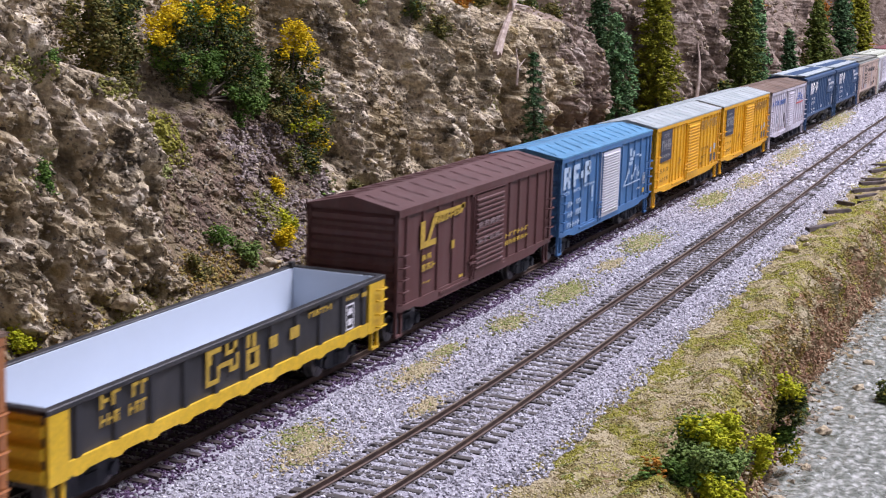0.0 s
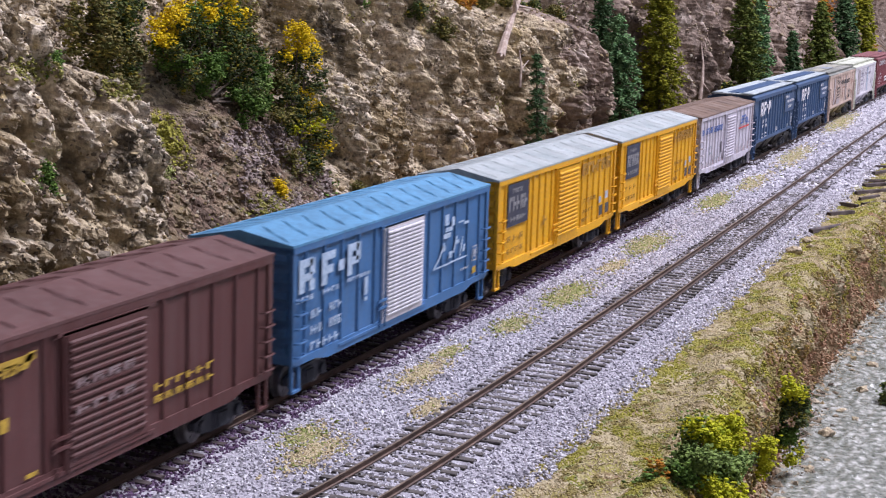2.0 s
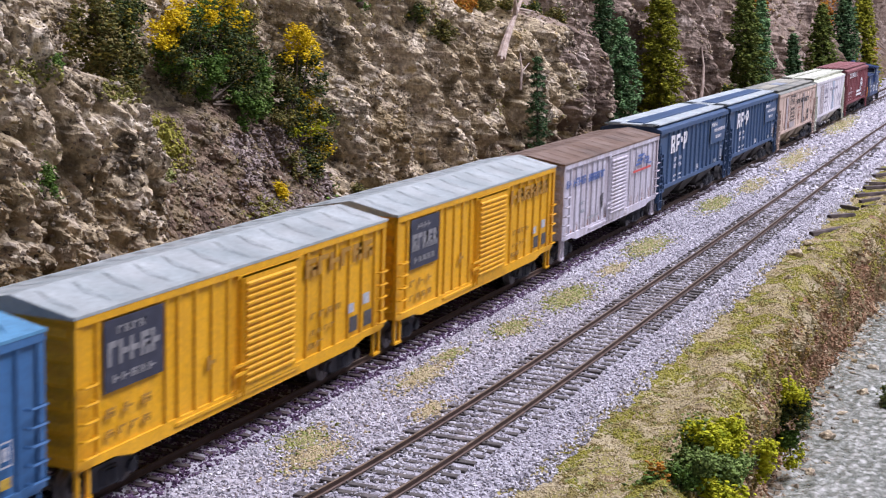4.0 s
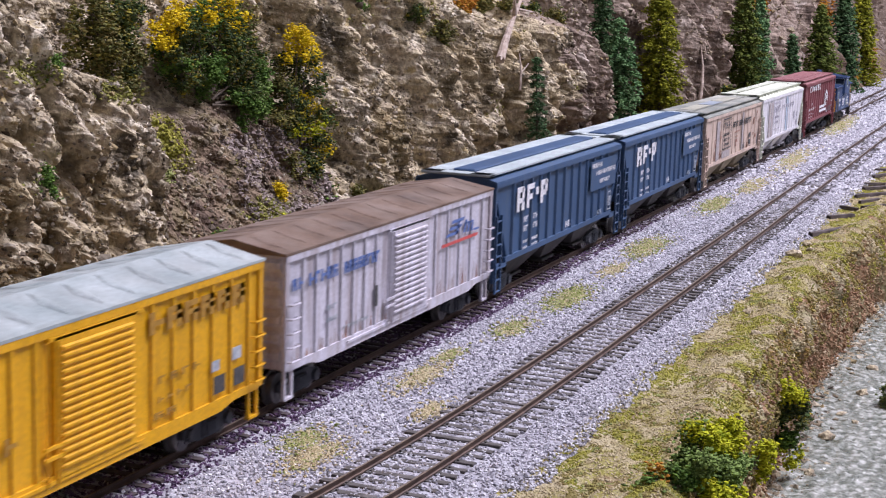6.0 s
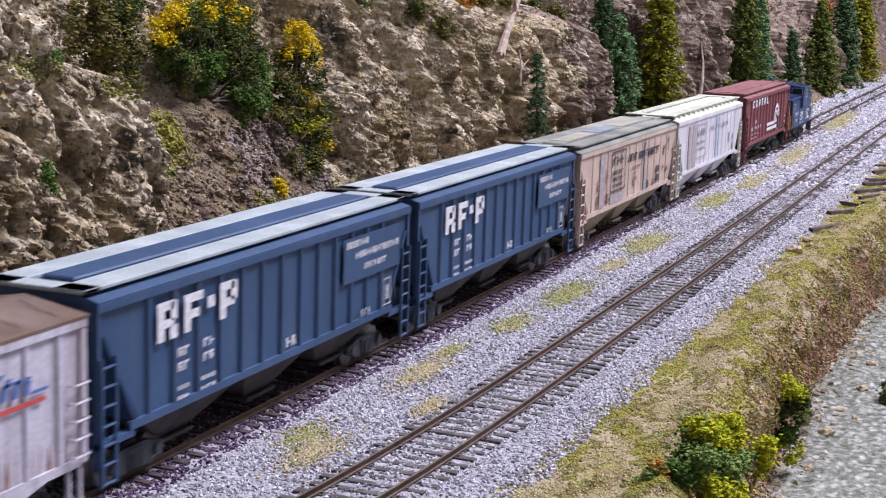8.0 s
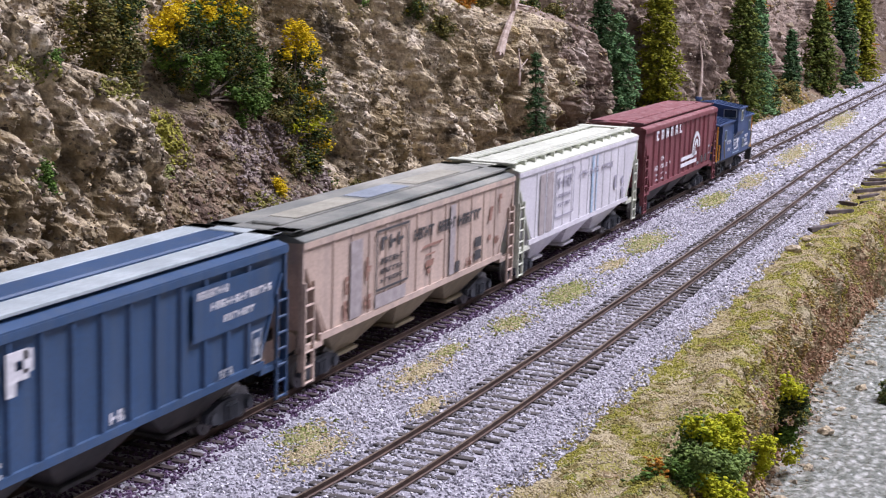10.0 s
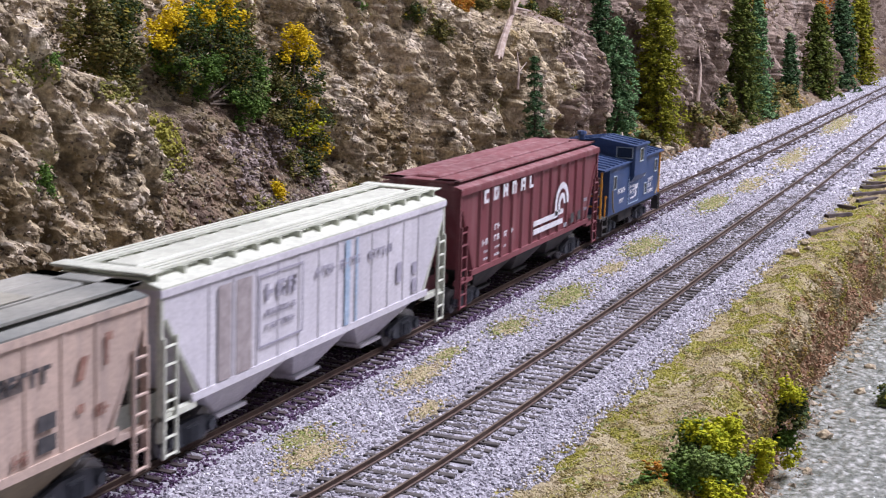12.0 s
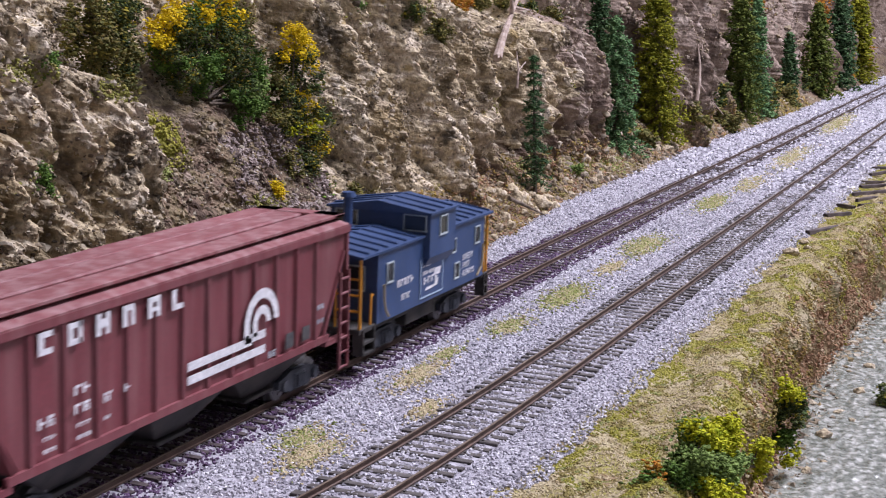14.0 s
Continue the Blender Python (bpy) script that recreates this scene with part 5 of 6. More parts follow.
    rod(bm, (25, 6, eave + 2.5), (25, 6, eave + 15), 1.7, 10)
    rod(bm, (25, 6, eave + 14.9), (25, 6, eave + 16.6), 2.9, 10, 2.4)
    rod(bm, (25, 6, eave + 2.2), (25, 6, eave + 3.6), 2.8, 10)
    part("smoke_stack", bm, CAB_BLUE, car)
    bm = bmesh.new()
    box(bm, 2, L - 2, -16, 16, 11.5, z0)
    box(bm, 34, 62, -14, -6, 6, 11.6, 0.4)
    box(bm, -10, L + 6, -3, 3, 8.4, 11.6)
    part("underframe", bm, STEEL, car)
    trucks(car, (19, L - 19))
    for x, d in ((-13, -1), (L + 7, 1)):
        bm = bmesh.new()
        box(bm, *sorted((x, x + d * 6)), -1.8, 1.8, 8, 11, 0.4)
        part("coupler", bm, STEEL, car)
    return car


TRAIN.append((caboose(), 2450.0))
# ---- loose ballast, rubble and turf ----
STONE = material("ballast_stone", [(0.12, 0.115, 0.135), (0.26, 0.25, 0.28), (0.42, 0.41, 0.45), (0.50, 0.49, 0.53), (0.66, 0.65, 0.68), (0.36, 0.34, 0.375), (0.46, 0.445, 0.485)], 400, 0.92, 0, 0.0, 1500, island=True, gloss=0.25)
DARK_STONE = material("oily_dark_stone", [(0.03, 0.015, 0.034), (0.065, 0.036, 0.075), (0.115, 0.068, 0.13), (0.17, 0.12, 0.19)], 400, 0.9, 0, 0.0, 1500, island=True, gloss=0.25)
RUBBLE = material("cliff_rubble", [(0.06, 0.046, 0.034), (0.16, 0.125, 0.085), (0.31, 0.255, 0.175), (0.12, 0.093, 0.07), (0.42, 0.37, 0.29), (0.24, 0.18, 0.09), (0.26, 0.215, 0.165)], 300, 0.95, 0, 0.3, 1200, island=True, gloss=0.2)
CRUMB = material("red_brown_crumbs", [(0.17, 0.09, 0.055), (0.27, 0.155, 0.095), (0.34, 0.22, 0.135), (0.23, 0.17, 0.10), (0.38, 0.29, 0.19)], 300, 0.97, 0, 0, 1200, island=True, gloss=0.15)
TURF = material("ground_turf", [(0.16, 0.13, 0.05), (0.22, 0.18, 0.065), (0.28, 0.235, 0.09), (0.21, 0.155, 0.075)], 300, 1.0, 0, 0, 1500, island=True, gloss=0.1)
GREEN_TURF = material("green_turf", [(0.15, 0.18, 0.05), (0.22, 0.25, 0.075), (0.30, 0.31, 0.13), (0.33, 0.30, 0.15)], 300, 1.0, 0, 0, 1500, island=True, gloss=0.1)
STRAW = material("straw_turf", [(0.40, 0.33, 0.20), (0.47, 0.40, 0.27), (0.42, 0.36, 0.21), (0.37, 0.29, 0.17)], 300, 1.0, 0, 0, 1500, island=True, gloss=0.1)
MOSS_BRIGHT = material("bright_moss", [(0.20, 0.195, 0.04), (0.27, 0.255, 0.05), (0.35, 0.325, 0.07), (0.24, 0.215, 0.06)], 300, 1.0, 0, 0, 1500, island=True, gloss=0.1)
ROCK_MOSS = material("rock_moss", [(0.12, 0.12, 0.03), (0.20, 0.20, 0.05), (0.28, 0.27, 0.08), (0.16, 0.13, 0.05)], 300, 1.0, 0, 0, 1500, island=True, gloss=0.1)
PURPLE = material("purple_grey_rubble", [(0.10, 0.075, 0.07), (0.22, 0.175, 0.16), (0.34, 0.28, 0.255), (0.16, 0.12, 0.11), (0.42, 0.365, 0.33)], 300, 0.95, 0, 0, 1200, island=True, gloss=0.2)
LEAF_LITTER = material("autumn_litter", [(0.24, 0.14, 0.05), (0.31, 0.22, 0.08), (0.19, 0.13, 0.07), (0.36, 0.27, 0.06), (0.22, 0.19, 0.08)], 300, 1.0, 0, 0, 1500, island=True, gloss=0.1)


def ballast():
    rng = np.random.RandomState(21)
    for name, x0, x1, n, lo, hi in (("ballast_gravel", 285, 640, 62000, 0.38, 0.78), ("ballast_gravel", 640, 1050, 44000, 0.5, 0.95), ("ballast_gravel", 1050, 2700, 42000, 0.9, 1.9)):
        x = rng.uniform(x0, x1, n)
        y = rng.uniform(-112, 60, n)
        front, back = -105 + 7 * perlin(x / 21.0, 2.2) + 4 * perlin(x / 7.0, 6.2), toe_y(x) + 3 + 4 * perlin(x / 9.0, 1.2)
        keep = (y > front) & (y < back)
        # only a few stones lie on the ties and none on the rails
        for c in (0 * x, siding_y(x)):
            d = np.abs(y - c)
            keep &= ~((d < 15) & (rng.rand(n) < np.where((np.abs(y) < 16) & (x < 900), 0.12, 0.45))) & ~((d > 7.6) & (d < 9.8))
        # dark stones under and beside the main line
        dark = (np.abs(y) < np.interp(x, [560, 900], [20, 16]) + 3 * perlin(x / 11.0, 7.7)) & (rng.rand(n) < np.interp(x, [700, 900, 1100], [0.94, 0.5, 0.25]))
        z = ground_z(x, y) + 0.25 + rng.uniform(-0.1, 0.35, n)
        size = rng.uniform(lo, hi, n)
        z = np.where(np.abs(y) < 15, np.minimum(z, -1.75 - size * 0.2), z)
        z = np.where(np.abs(y - siding_y(x)) < 15, np.minimum(z, -1.85 - size * 0.2), z)
        c = np.stack([x, y, z], -1)
        grain_object(name, c[keep & ~dark], size[keep & ~dark], STONE, 31, label="loose light grey crushed stone ballast", category="gravel")
        grain_object("dark_ballast", c[keep & dark], size[keep & dark], DARK_STONE if x0 < 1000 else STONE, 32, label="oil-darkened purple-grey ballast under the train", category="gravel")


def cliff_points(n, x0, x1, z0, z1, seed):
    rng = np.random.RandomState(seed)
    x, z = rng.uniform(x0, x1, n), rng.uniform(z0, z1, n)
    return x, cliff_y(x, z), z, rng


def rubble():
    for n, x0, x1, lo, hi, lumpy, seed in ((26000, 335, 820, 0.5, 1.3, False, 41), (14000, 820, 1500, 0.8, 1.9, False, 42), (3000, 335, 900, 0.9, 2.1, True, 43), (2600, 900, 1700, 1.4, 3.0, True, 44), (4000, 1500, 2800, 1.8, 4.0, False, 45), (30000, 335, 760, 0.35, 0.8, False, 46)):
        x, y, z, rng = cliff_points(n, x0, x1, -4, 130, seed)
        size = lo + (hi - lo) * rng.rand(n) ** 2.2
        keep = perlin(x / 17.0, z / 17.0, seed) + 0.25 > rng.rand(n) * 0.55
        if seed == 44:
            z = np.where(rng.rand(n) < 0.4, rng.uniform(-4, 20, n), z)
            y = cliff_y(x, z)
            keep |= z < 20
        c = np.stack([x, y - size * 0.15, z], -1)[keep]
        grain_object("rock_rubble", c, size[keep], RUBBLE, seed, label="broken stones stuck all over the cliff face", category="rubble", lumpy=lumpy, flat=0.8, rough=0.4)


def turf():
    rng = np.random.RandomState(51)
    n = 90000
    x = 330 + 1000 * rng.rand(n) ** 1.5
    edge = crest_y(x)
    y = rng.uniform(-150, -96, n)
    front = -104 + 7 * perlin(x / 21.0, 2.2)
    keep = (y < front + rng.uniform(-4, 5, n)) & (y > edge - 3)
    green = fbm(x / 24.0, y / 16.0, 5.0, 3)
    size = rng.uniform(0.22, 0.55, n) * (0.8 + x / 1600)
    c = np.stack([x, y, ground_z(x, y) + 0.1], -1)
    for name, mat, sel, label in (("moss", MOSS_BRIGHT, green > 0.09, "bright yellow-green moss on the bank top"), ("dry_grass", STRAW, green < -0.04, "straw-coloured dry grass on the bank top"), ("moss", GREEN_TURF, (green > 0.05) & (green <= 0.09), "dull green moss on the bank top"), ("turf", TURF, (green <= 0.05) & (green >= -0.04), "olive and brown turf on the bank top")):
        keep_here = keep & sel & (rng.rand(n) < (0.95 if name != "dry_grass" else 0.6))
        grain_object(name, c[keep_here], size[keep_here], mat, 52, label=label, category="grass")
    # moss hanging over the bank face, bare crumbled earth below it
    n = 30000
    x = 330 + 900 * rng.rand(n) ** 1.4
    down = rng.rand(n)
    y = crest_y(x) - 5 * np.sin(np.clip(down * 2.2, 0, 1) * 1.57) - 4 * down - 10 * fbm(x / 24.0, down * 2.0, 8.0, 3) * (1 - 0.5 * down) - 5 * np.abs(perlin(x / 6.0, down * 7, 3.0)) - 2.2
    z0 = ground_z(x, crest_y(x))
    c = np.stack([x, y, z0 - (z0 - WATER_Z + 3) * down**1.15], -1)
    size = rng.uniform(0.3, 0.75, n) * (0.8 + x / 1600)
    moss = down < 0.42 + 0.9 * fbm(x / 20.0, down * 3, 6.0, 3)
    sel = moss & (rng.rand(n) < 0.75)
    tone = fbm(x / 15.0, down * 2.2, 16.0, 3)
    for mat, pick, label in ((MOSS_BRIGHT, tone > 0.17, "bright moss hanging down the bank face"), (TURF, (tone <= 0.17) & (tone > -0.05), "olive moss hanging down the bank face"), (STRAW, tone < -0.2, "dry grass hanging down the bank face"), (LEAF_LITTER, (tone <= -0.05) & (tone >= -0.2), "brown dead growth on the bank face")):
        grain_object("moss", c[sel & pick], size[sel & pick], mat, 62, label=label, category="moss")
    sel = ~moss & (rng.rand(n) < 0.3)
    grain_object("loose_earth", c[sel], size[sel] * 1.2, CRUMB, 63, label="crumbled red-brown earth on the bank face", category="earth", lumpy=False)
    # pebbles along the water's edge
    n = 2200
    x = 360 + 900 * rng.rand(n) ** 1.3
    y = crest_y(x) - 9 - np.abs(rng.normal(0, 7, n))
    size = 0.6 + 2.0 * rng.rand(n) ** 3
    grain_object("shore_pebble", np.stack([x, y, WATER_Z + 0 * x], -1), size, RUBBLE, 64, label="small wet pebbles along the water's edge", category="pebbles", flat=0.6)
    # tufts along the foot of the cliff
    n = 22000
    x, y, z, rng = cliff_points(n, 335, 1900, -4, 26, 53)
    patch = fbm(x / 28.0, z / 12.0, 9.0, 3)
    size = rng.uniform(0.4, 1.0, n) * (0.7 + x / 1300)
    c = np.stack([x, y - 0.2, z], -1)
    sel = (patch > 0.02) & (rng.rand(n) < 0.8)
    grain_object("moss", c[sel], size[sel], TURF, 54, label="olive scrub at the foot of the cliff", category="grass")
    sel = (patch < -0.10) & (rng.rand(n) < 0.7)
    grain_object("leaf_litter", c[sel], size[sel], LEAF_LITTER, 55, label="orange and yellow fallen leaves below the cliff", category="leaf litter")
    # moss growing on the rock itself
    n = 26000
    x, y, z, rng = cliff_points(n, 335, 1300, 24, 130, 56)
    patch = fbm(x / 34.0, z / 26.0, 15.0, 3) + 1.1 * np.exp(-((x - 506) / 16) ** 2 - ((z - 66) / 13) ** 2) + 0.5 * np.exp(-((x - 560) / 30) ** 2 - ((z - 36) / 12) ** 2) + 0.4 * np.exp(-((x - 800) / 14) ** 2 - ((z - 104) / 18) ** 2)
    sel = patch > 0.30 + 0.25 * rng.rand(n)
    grain_object("moss", np.stack([x, y - 0.3, z], -1)[sel], (rng.uniform(0.35, 0.75, n) * (0.7 + x / 1400))[sel], ROCK_MOSS, 57, label="yellow-green moss growing on the rock", category="moss")
    for px, pz, rx, rz, m, mat in ((500, 67, 15, 11, 1800, MOSS_BRIGHT), (488, 60, 9, 8, 500, GREEN_TURF), (545, 34, 18, 9, 900, ROCK_MOSS), (590, 20, 24, 8, 1000, GREEN_TURF), (640, 26, 22, 8, 800, ROCK_MOSS), (615, 16, 20, 6, 500, LEAF_LITTER), (797, 106, 8, 16, 700, ROCK_MOSS), (430, 10, 30, 9, 900, ROCK_MOSS), (480, 22, 26, 8, 800, LEAF_LITTER), (990, 10, 36, 7, 900, ROCK_MOSS), (1060, 4, 40, 7, 700, GREEN_TURF), (400, 98, 16, 5, 300, ROCK_MOSS), (442, 90, 10, 4, 300, ROCK_MOSS), (900, 16, 20, 8, 400, GREEN_TURF)):
        a, r = rng.uniform(0, 6.2832, m), np.sqrt(rng.rand(m)) * rng.uniform(0.5, 1.15, m)
        x, z = px + rx * r * np.cos(a), pz + rz * r * np.sin(a)
        grain_object("moss" if mat is not LEAF_LITTER else "leaf_litter", np.stack([x, cliff_y(x, z) - 0.4, z], -1), rng.uniform(0.4, 0.85, m) * (0.75 + px / 1600), mat, int(px), label="soft moss clump growing on the rocks" if mat is not LEAF_LITTER else "scattered orange and yellow fallen leaves", category="moss" if mat is not LEAF_LITTER else "leaf litter")
    n = 7000
    x, y, z, rng = cliff_points(n, 530, 625, 4, 66, 66)
    sel = perlin(x / 18.0, z / 18.0, 4.0) > -0.1
    grain_object("rock_rubble", np.stack([x, y - 0.2, z], -1)[sel], rng.uniform(0.5, 1.3, n)[sel], PURPLE, 67, label="purple-grey broken stones below the shrub ledge", category="rubble")
    # low weeds in the ballast between the tracks
    for px, py, rx, ry, green_share in ((383, -31, 16, 7, 0.6), (372, -40, 22, 8, 0.15), (468, -33, 26, 7, 0.12), (500, -30, 16, 5, 0.5), (554, -35, 20, 7, 0.6), (624, -37, 34, 9, 0.75), (700, -36, 20, 6, 0.2), (773, -34, 40, 9, 0.6), (957, -31, 45, 8, 0.7), (1075, -34, 50, 8, 0.3), (1266, -31, 90, 9, 0.3), (1638, -20, 120, 9, 0.4), (430, -52, 14, 5, 0.1)):
        m = int(rx * ry * 6.5)
        a, r = rng.uniform(0, 6.2832, m), np.abs(rng.normal(0, 0.5, m))
        x, y = px + rx * r * np.cos(a), py + ry * r * np.sin(a) + 0.3 * (r * rx * np.cos(a)) * 0.1
        size = rng.uniform(0.35, 0.8, m) * (0.7 + px / 1300)
        z = ground_z(x, y) + 0.6
        sel = rng.rand(m) < green_share
        g = grain_object("weed_patch", np.stack([x, y, z], -1)[sel], size[sel], GREEN_TURF, 58, label="low green weeds growing through the ballast", category="weeds")
        grain_object("weed_patch", np.stack([x, y, z], -1)[~sel], size[~sel], STRAW, 59, label="dry straw weeds lying on the ballast", category="weeds")


def slope_earth():
    x, y, z, rng = cliff_points(9000, 640, 1500, -4, 22, 71)
    size = rng.uniform(0.6, 1.5, len(x)) * (0.5 + x / 1700)
    sel = fbm(x / 40.0, z / 14.0, 3.0, 2) > -0.22
    grain_object("loose_earth", np.stack([x, y - 0.2, z], -1)[sel], size[sel], CRUMB, 72, label="crumbled brown earth on the slope below the cliff", category="earth")


ballast()
rubble()
turf()
slope_earth()
# ---- trees and shrubs ----
def foliage(name, colours):
    return material(name, colours, 300, 0.9, 0, 0, 1500, island=True, gloss=0.2)


BARK = material("brown_bark", [(0.06, 0.045, 0.035), (0.13, 0.10, 0.075), (0.2, 0.16, 0.13)], 250, 0.95, 0, 0.2, 900)
DEAD = material("bleached_dead_wood", [(0.22, 0.16, 0.13), (0.36, 0.28, 0.23), (0.46, 0.38, 0.33)], 220, 0.9, 0, 0.2, 900)
NEEDLE_DARK = foliage("dark_needles", [(0.02, 0.045, 0.02), (0.05, 0.10, 0.04), (0.10, 0.17, 0.07), (0.03, 0.065, 0.028)])
NEEDLE_GREEN = foliage("blue_green_needles", [(0.035, 0.08, 0.03), (0.085, 0.17, 0.07), (0.20, 0.33, 0.14), (0.05, 0.11, 0.04)])
NEEDLE_OLIVE = foliage("yellow_olive_needles", [(0.09, 0.10, 0.008), (0.19, 0.20, 0.015), (0.30, 0.29, 0.025), (0.12, 0.14, 0.012)])
NEEDLE_MIXED = foliage("olive_green_needles", [(0.04, 0.06, 0.01), (0.09, 0.12, 0.02), (0.13, 0.15, 0.03), (0.05, 0.085, 0.02)])
LEAF_GREEN = foliage("mid_green_leaves", [(0.03, 0.06, 0.012), (0.08, 0.15, 0.025), (0.13, 0.22, 0.04), (0.05, 0.10, 0.02)])
LEAF_DEEP = foliage("deep_green_leaves", [(0.02, 0.035, 0.014), (0.05, 0.08, 0.02), (0.10, 0.12, 0.03), (0.05, 0.065, 0.035), (0.30, 0.24, 0.02)])
LEAF_OLIVE = foliage("olive_brown_leaves", [(0.05, 0.055, 0.018), (0.11, 0.11, 0.03), (0.18, 0.14, 0.05), (0.08, 0.09, 0.025), (0.24, 0.20, 0.04)])
LEAF_FRESH = foliage("fresh_green_leaves", [(0.07, 0.11, 0.03), (0.14, 0.21, 0.05), (0.21, 0.29, 0.08), (0.10, 0.15, 0.04)])
BLOSSOM = foliage("yellow_blossom", [(0.52, 0.36, 0.008), (0.70, 0.53, 0.012), (0.64, 0.46, 0.01), (0.46, 0.33, 0.02)])
LIME = foliage("lime_yellow_leaves", [(0.30, 0.33, 0.012), (0.45, 0.46, 0.02), (0.38, 0.36, 0.015), (0.22, 0.28, 0.01)])
RUSSET = foliage("russet_leaves", [(0.30, 0.10, 0.015), (0.42, 0.17, 0.02), (0.26, 0.12, 0.02), (0.36, 0.22, 0.02)])


def conifer(label, x, y, z, height, diameter, mat, seed, top=0.12, pieces=2600, size=1.2, lean=0.06):
    """A tapered trunk with whorls of drooping boughs, each a row of small needle clumps."""
    rng = np.random.RandomState(seed)
    tree = thing("conifer_tree", label, "tree", "conifers below the cliff", (x, y, z))
    bm = bmesh.new()
    rod(bm, (0, 0, -6), (0, lean * height, height * 0.97), diameter * 0.07, 7, 0.3)
    part("trunk", bm, BARK, tree)
    levels = max(10, int(height / 5.2))
    centres, sizes = [], []
    boughs = bmesh.new()
    for k in range(levels):
        f = (k + 0.4 * rng.rand()) / levels
        zc = height * (0.07 + 0.92 * f)
        reach = diameter / 2 * ((1 - f) ** 0.7 * (1 - top) + top * (1 - f**6)) * rng.uniform(0.8, 1.15)
        for b in range(9):
            a = 6.2832 * (b / 9 + 0.37 * k) + rng.uniform(-0.3, 0.3)
            r_end = reach * rng.uniform(0.6, 1.25)
            m = int(1.5 * pieces / levels / 9) + 1
            t = rng.rand(m) ** 0.6
            centres.append(np.stack([r_end * t * np.cos(a) + rng.normal(0, size * 0.75, m), lean * zc + r_end * t * np.sin(a) + rng.normal(0, size * 0.75, m), zc - 0.5 * r_end * t + rng.normal(0, size * 0.8, m)], -1))
            sizes.append(rng.uniform(0.55, 1.15, m) * size)
            if b % 3 == 0:
                rod(boughs, (0, lean * zc, zc), (r_end * 0.8 * math.cos(a), lean * zc + r_end * 0.8 * math.sin(a), zc - 0.27 * r_end), 0.35, 4, 0.12)
    part("limb", boughs, BARK, tree)
    crown = grain_object("crown", np.concatenate(centres), np.concatenate(sizes), mat, seed + 1, tree, flat=0.55, rough=0.5)
    return tree


def shrub(label, x, y, z, blobs, seed, group="shrubs on the cliff", category="shrub", size=1.0, dense=1.0):
    """Thin twigs and clumps of small leaves. blobs: (dx, dy, dz, radius, material, number)."""
    rng = np.random.RandomState(seed)
    bush = thing("shrub", label, category, group, (x, y, z))
    twigs = bmesh.new()
    for k, (dx, dy, dz, r, mat, n) in enumerate(blobs):
        rod(twigs, (dx * 0.2, dy * 0.2 + 2, dz * 0.2 - 2), (dx, dy, dz), 0.7, 5, 0.3)
        puffs = rng.normal(size=(max(5, int(r * 1.1)), 3))
        puffs = puffs / np.linalg.norm(puffs, axis=1)[:, None] * r * rng.uniform(0.35, 0.95, (len(puffs), 1))
        for p in puffs[::2]:
            rod(twigs, (dx, dy, dz), (dx + p[0], dy + p[1], dz + p[2]), 0.32, 4, 0.12)
        m = int(n * dense)
        pick = puffs[rng.randint(0, len(puffs), m)]
        c = pick * rng.uniform(0.9, 1.25, (m, 1)) + rng.normal(0, 0.9 + r * 0.085, (m, 3)) + (dx, dy, dz)
        grain_object("leaf_clump", c, rng.uniform(0.5, 1.2, m) * size, mat, seed + 3 + k, bush, flat=0.6, rough=0.5)
    part("twig", twigs, BARK, bush)
    return bush


conifer("small dark green conifer among talus stones", 872, 60, 8, 84, 20, NEEDLE_DARK, 101, top=0.22, pieces=1700, size=0.95)
conifer("bushy blue-green conifer at the cliff foot", 1114, 76, 8, 104, 42, NEEDLE_GREEN, 102, top=0.5, pieces=5200, size=1.3)
conifer("dark green conifer standing behind two others", 1163, 104, 32, 104, 34, NEEDLE_DARK, 103, top=0.4, pieces=3200, size=1.4)
conifer("tall yellow-olive conifer at the cliff foot", 1237, 74, 6, 134, 48, NEEDLE_OLIVE, 104, top=0.5, pieces=5600, size=1.5)
conifer("tall olive-green conifer beside the main line", 1546, 64, 3, 136, 48, NEEDLE_MIXED, 105, top=0.5, pieces=3600, size=1.9)
conifer("slim mid-green conifer beside an olive one", 1616, 62, 4, 128, 36, NEEDLE_GREEN, 106, top=0.4, pieces=2400, size=1.9)
conifer("short dark conifer by the far cliff", 1812, 60, 6, 82, 25, NEEDLE_DARK, 107, top=0.3, pieces=1400, size=2.0)
conifer("broad olive conifer by the far cliff", 2009, 55, 0, 122, 58, NEEDLE_MIXED, 108, top=0.25, pieces=2600, size=2.4)
conifer("tall dark conifer by the far cliff", 2211, 52, 0, 150, 50, NEEDLE_DARK, 109, top=0.4, pieces=2000, size=2.8)
conifer("tall olive conifer at the far bend", 2410, 51, -3, 150, 62, NEEDLE_OLIVE, 110, top=0.4, pieces=2200, size=2.8)

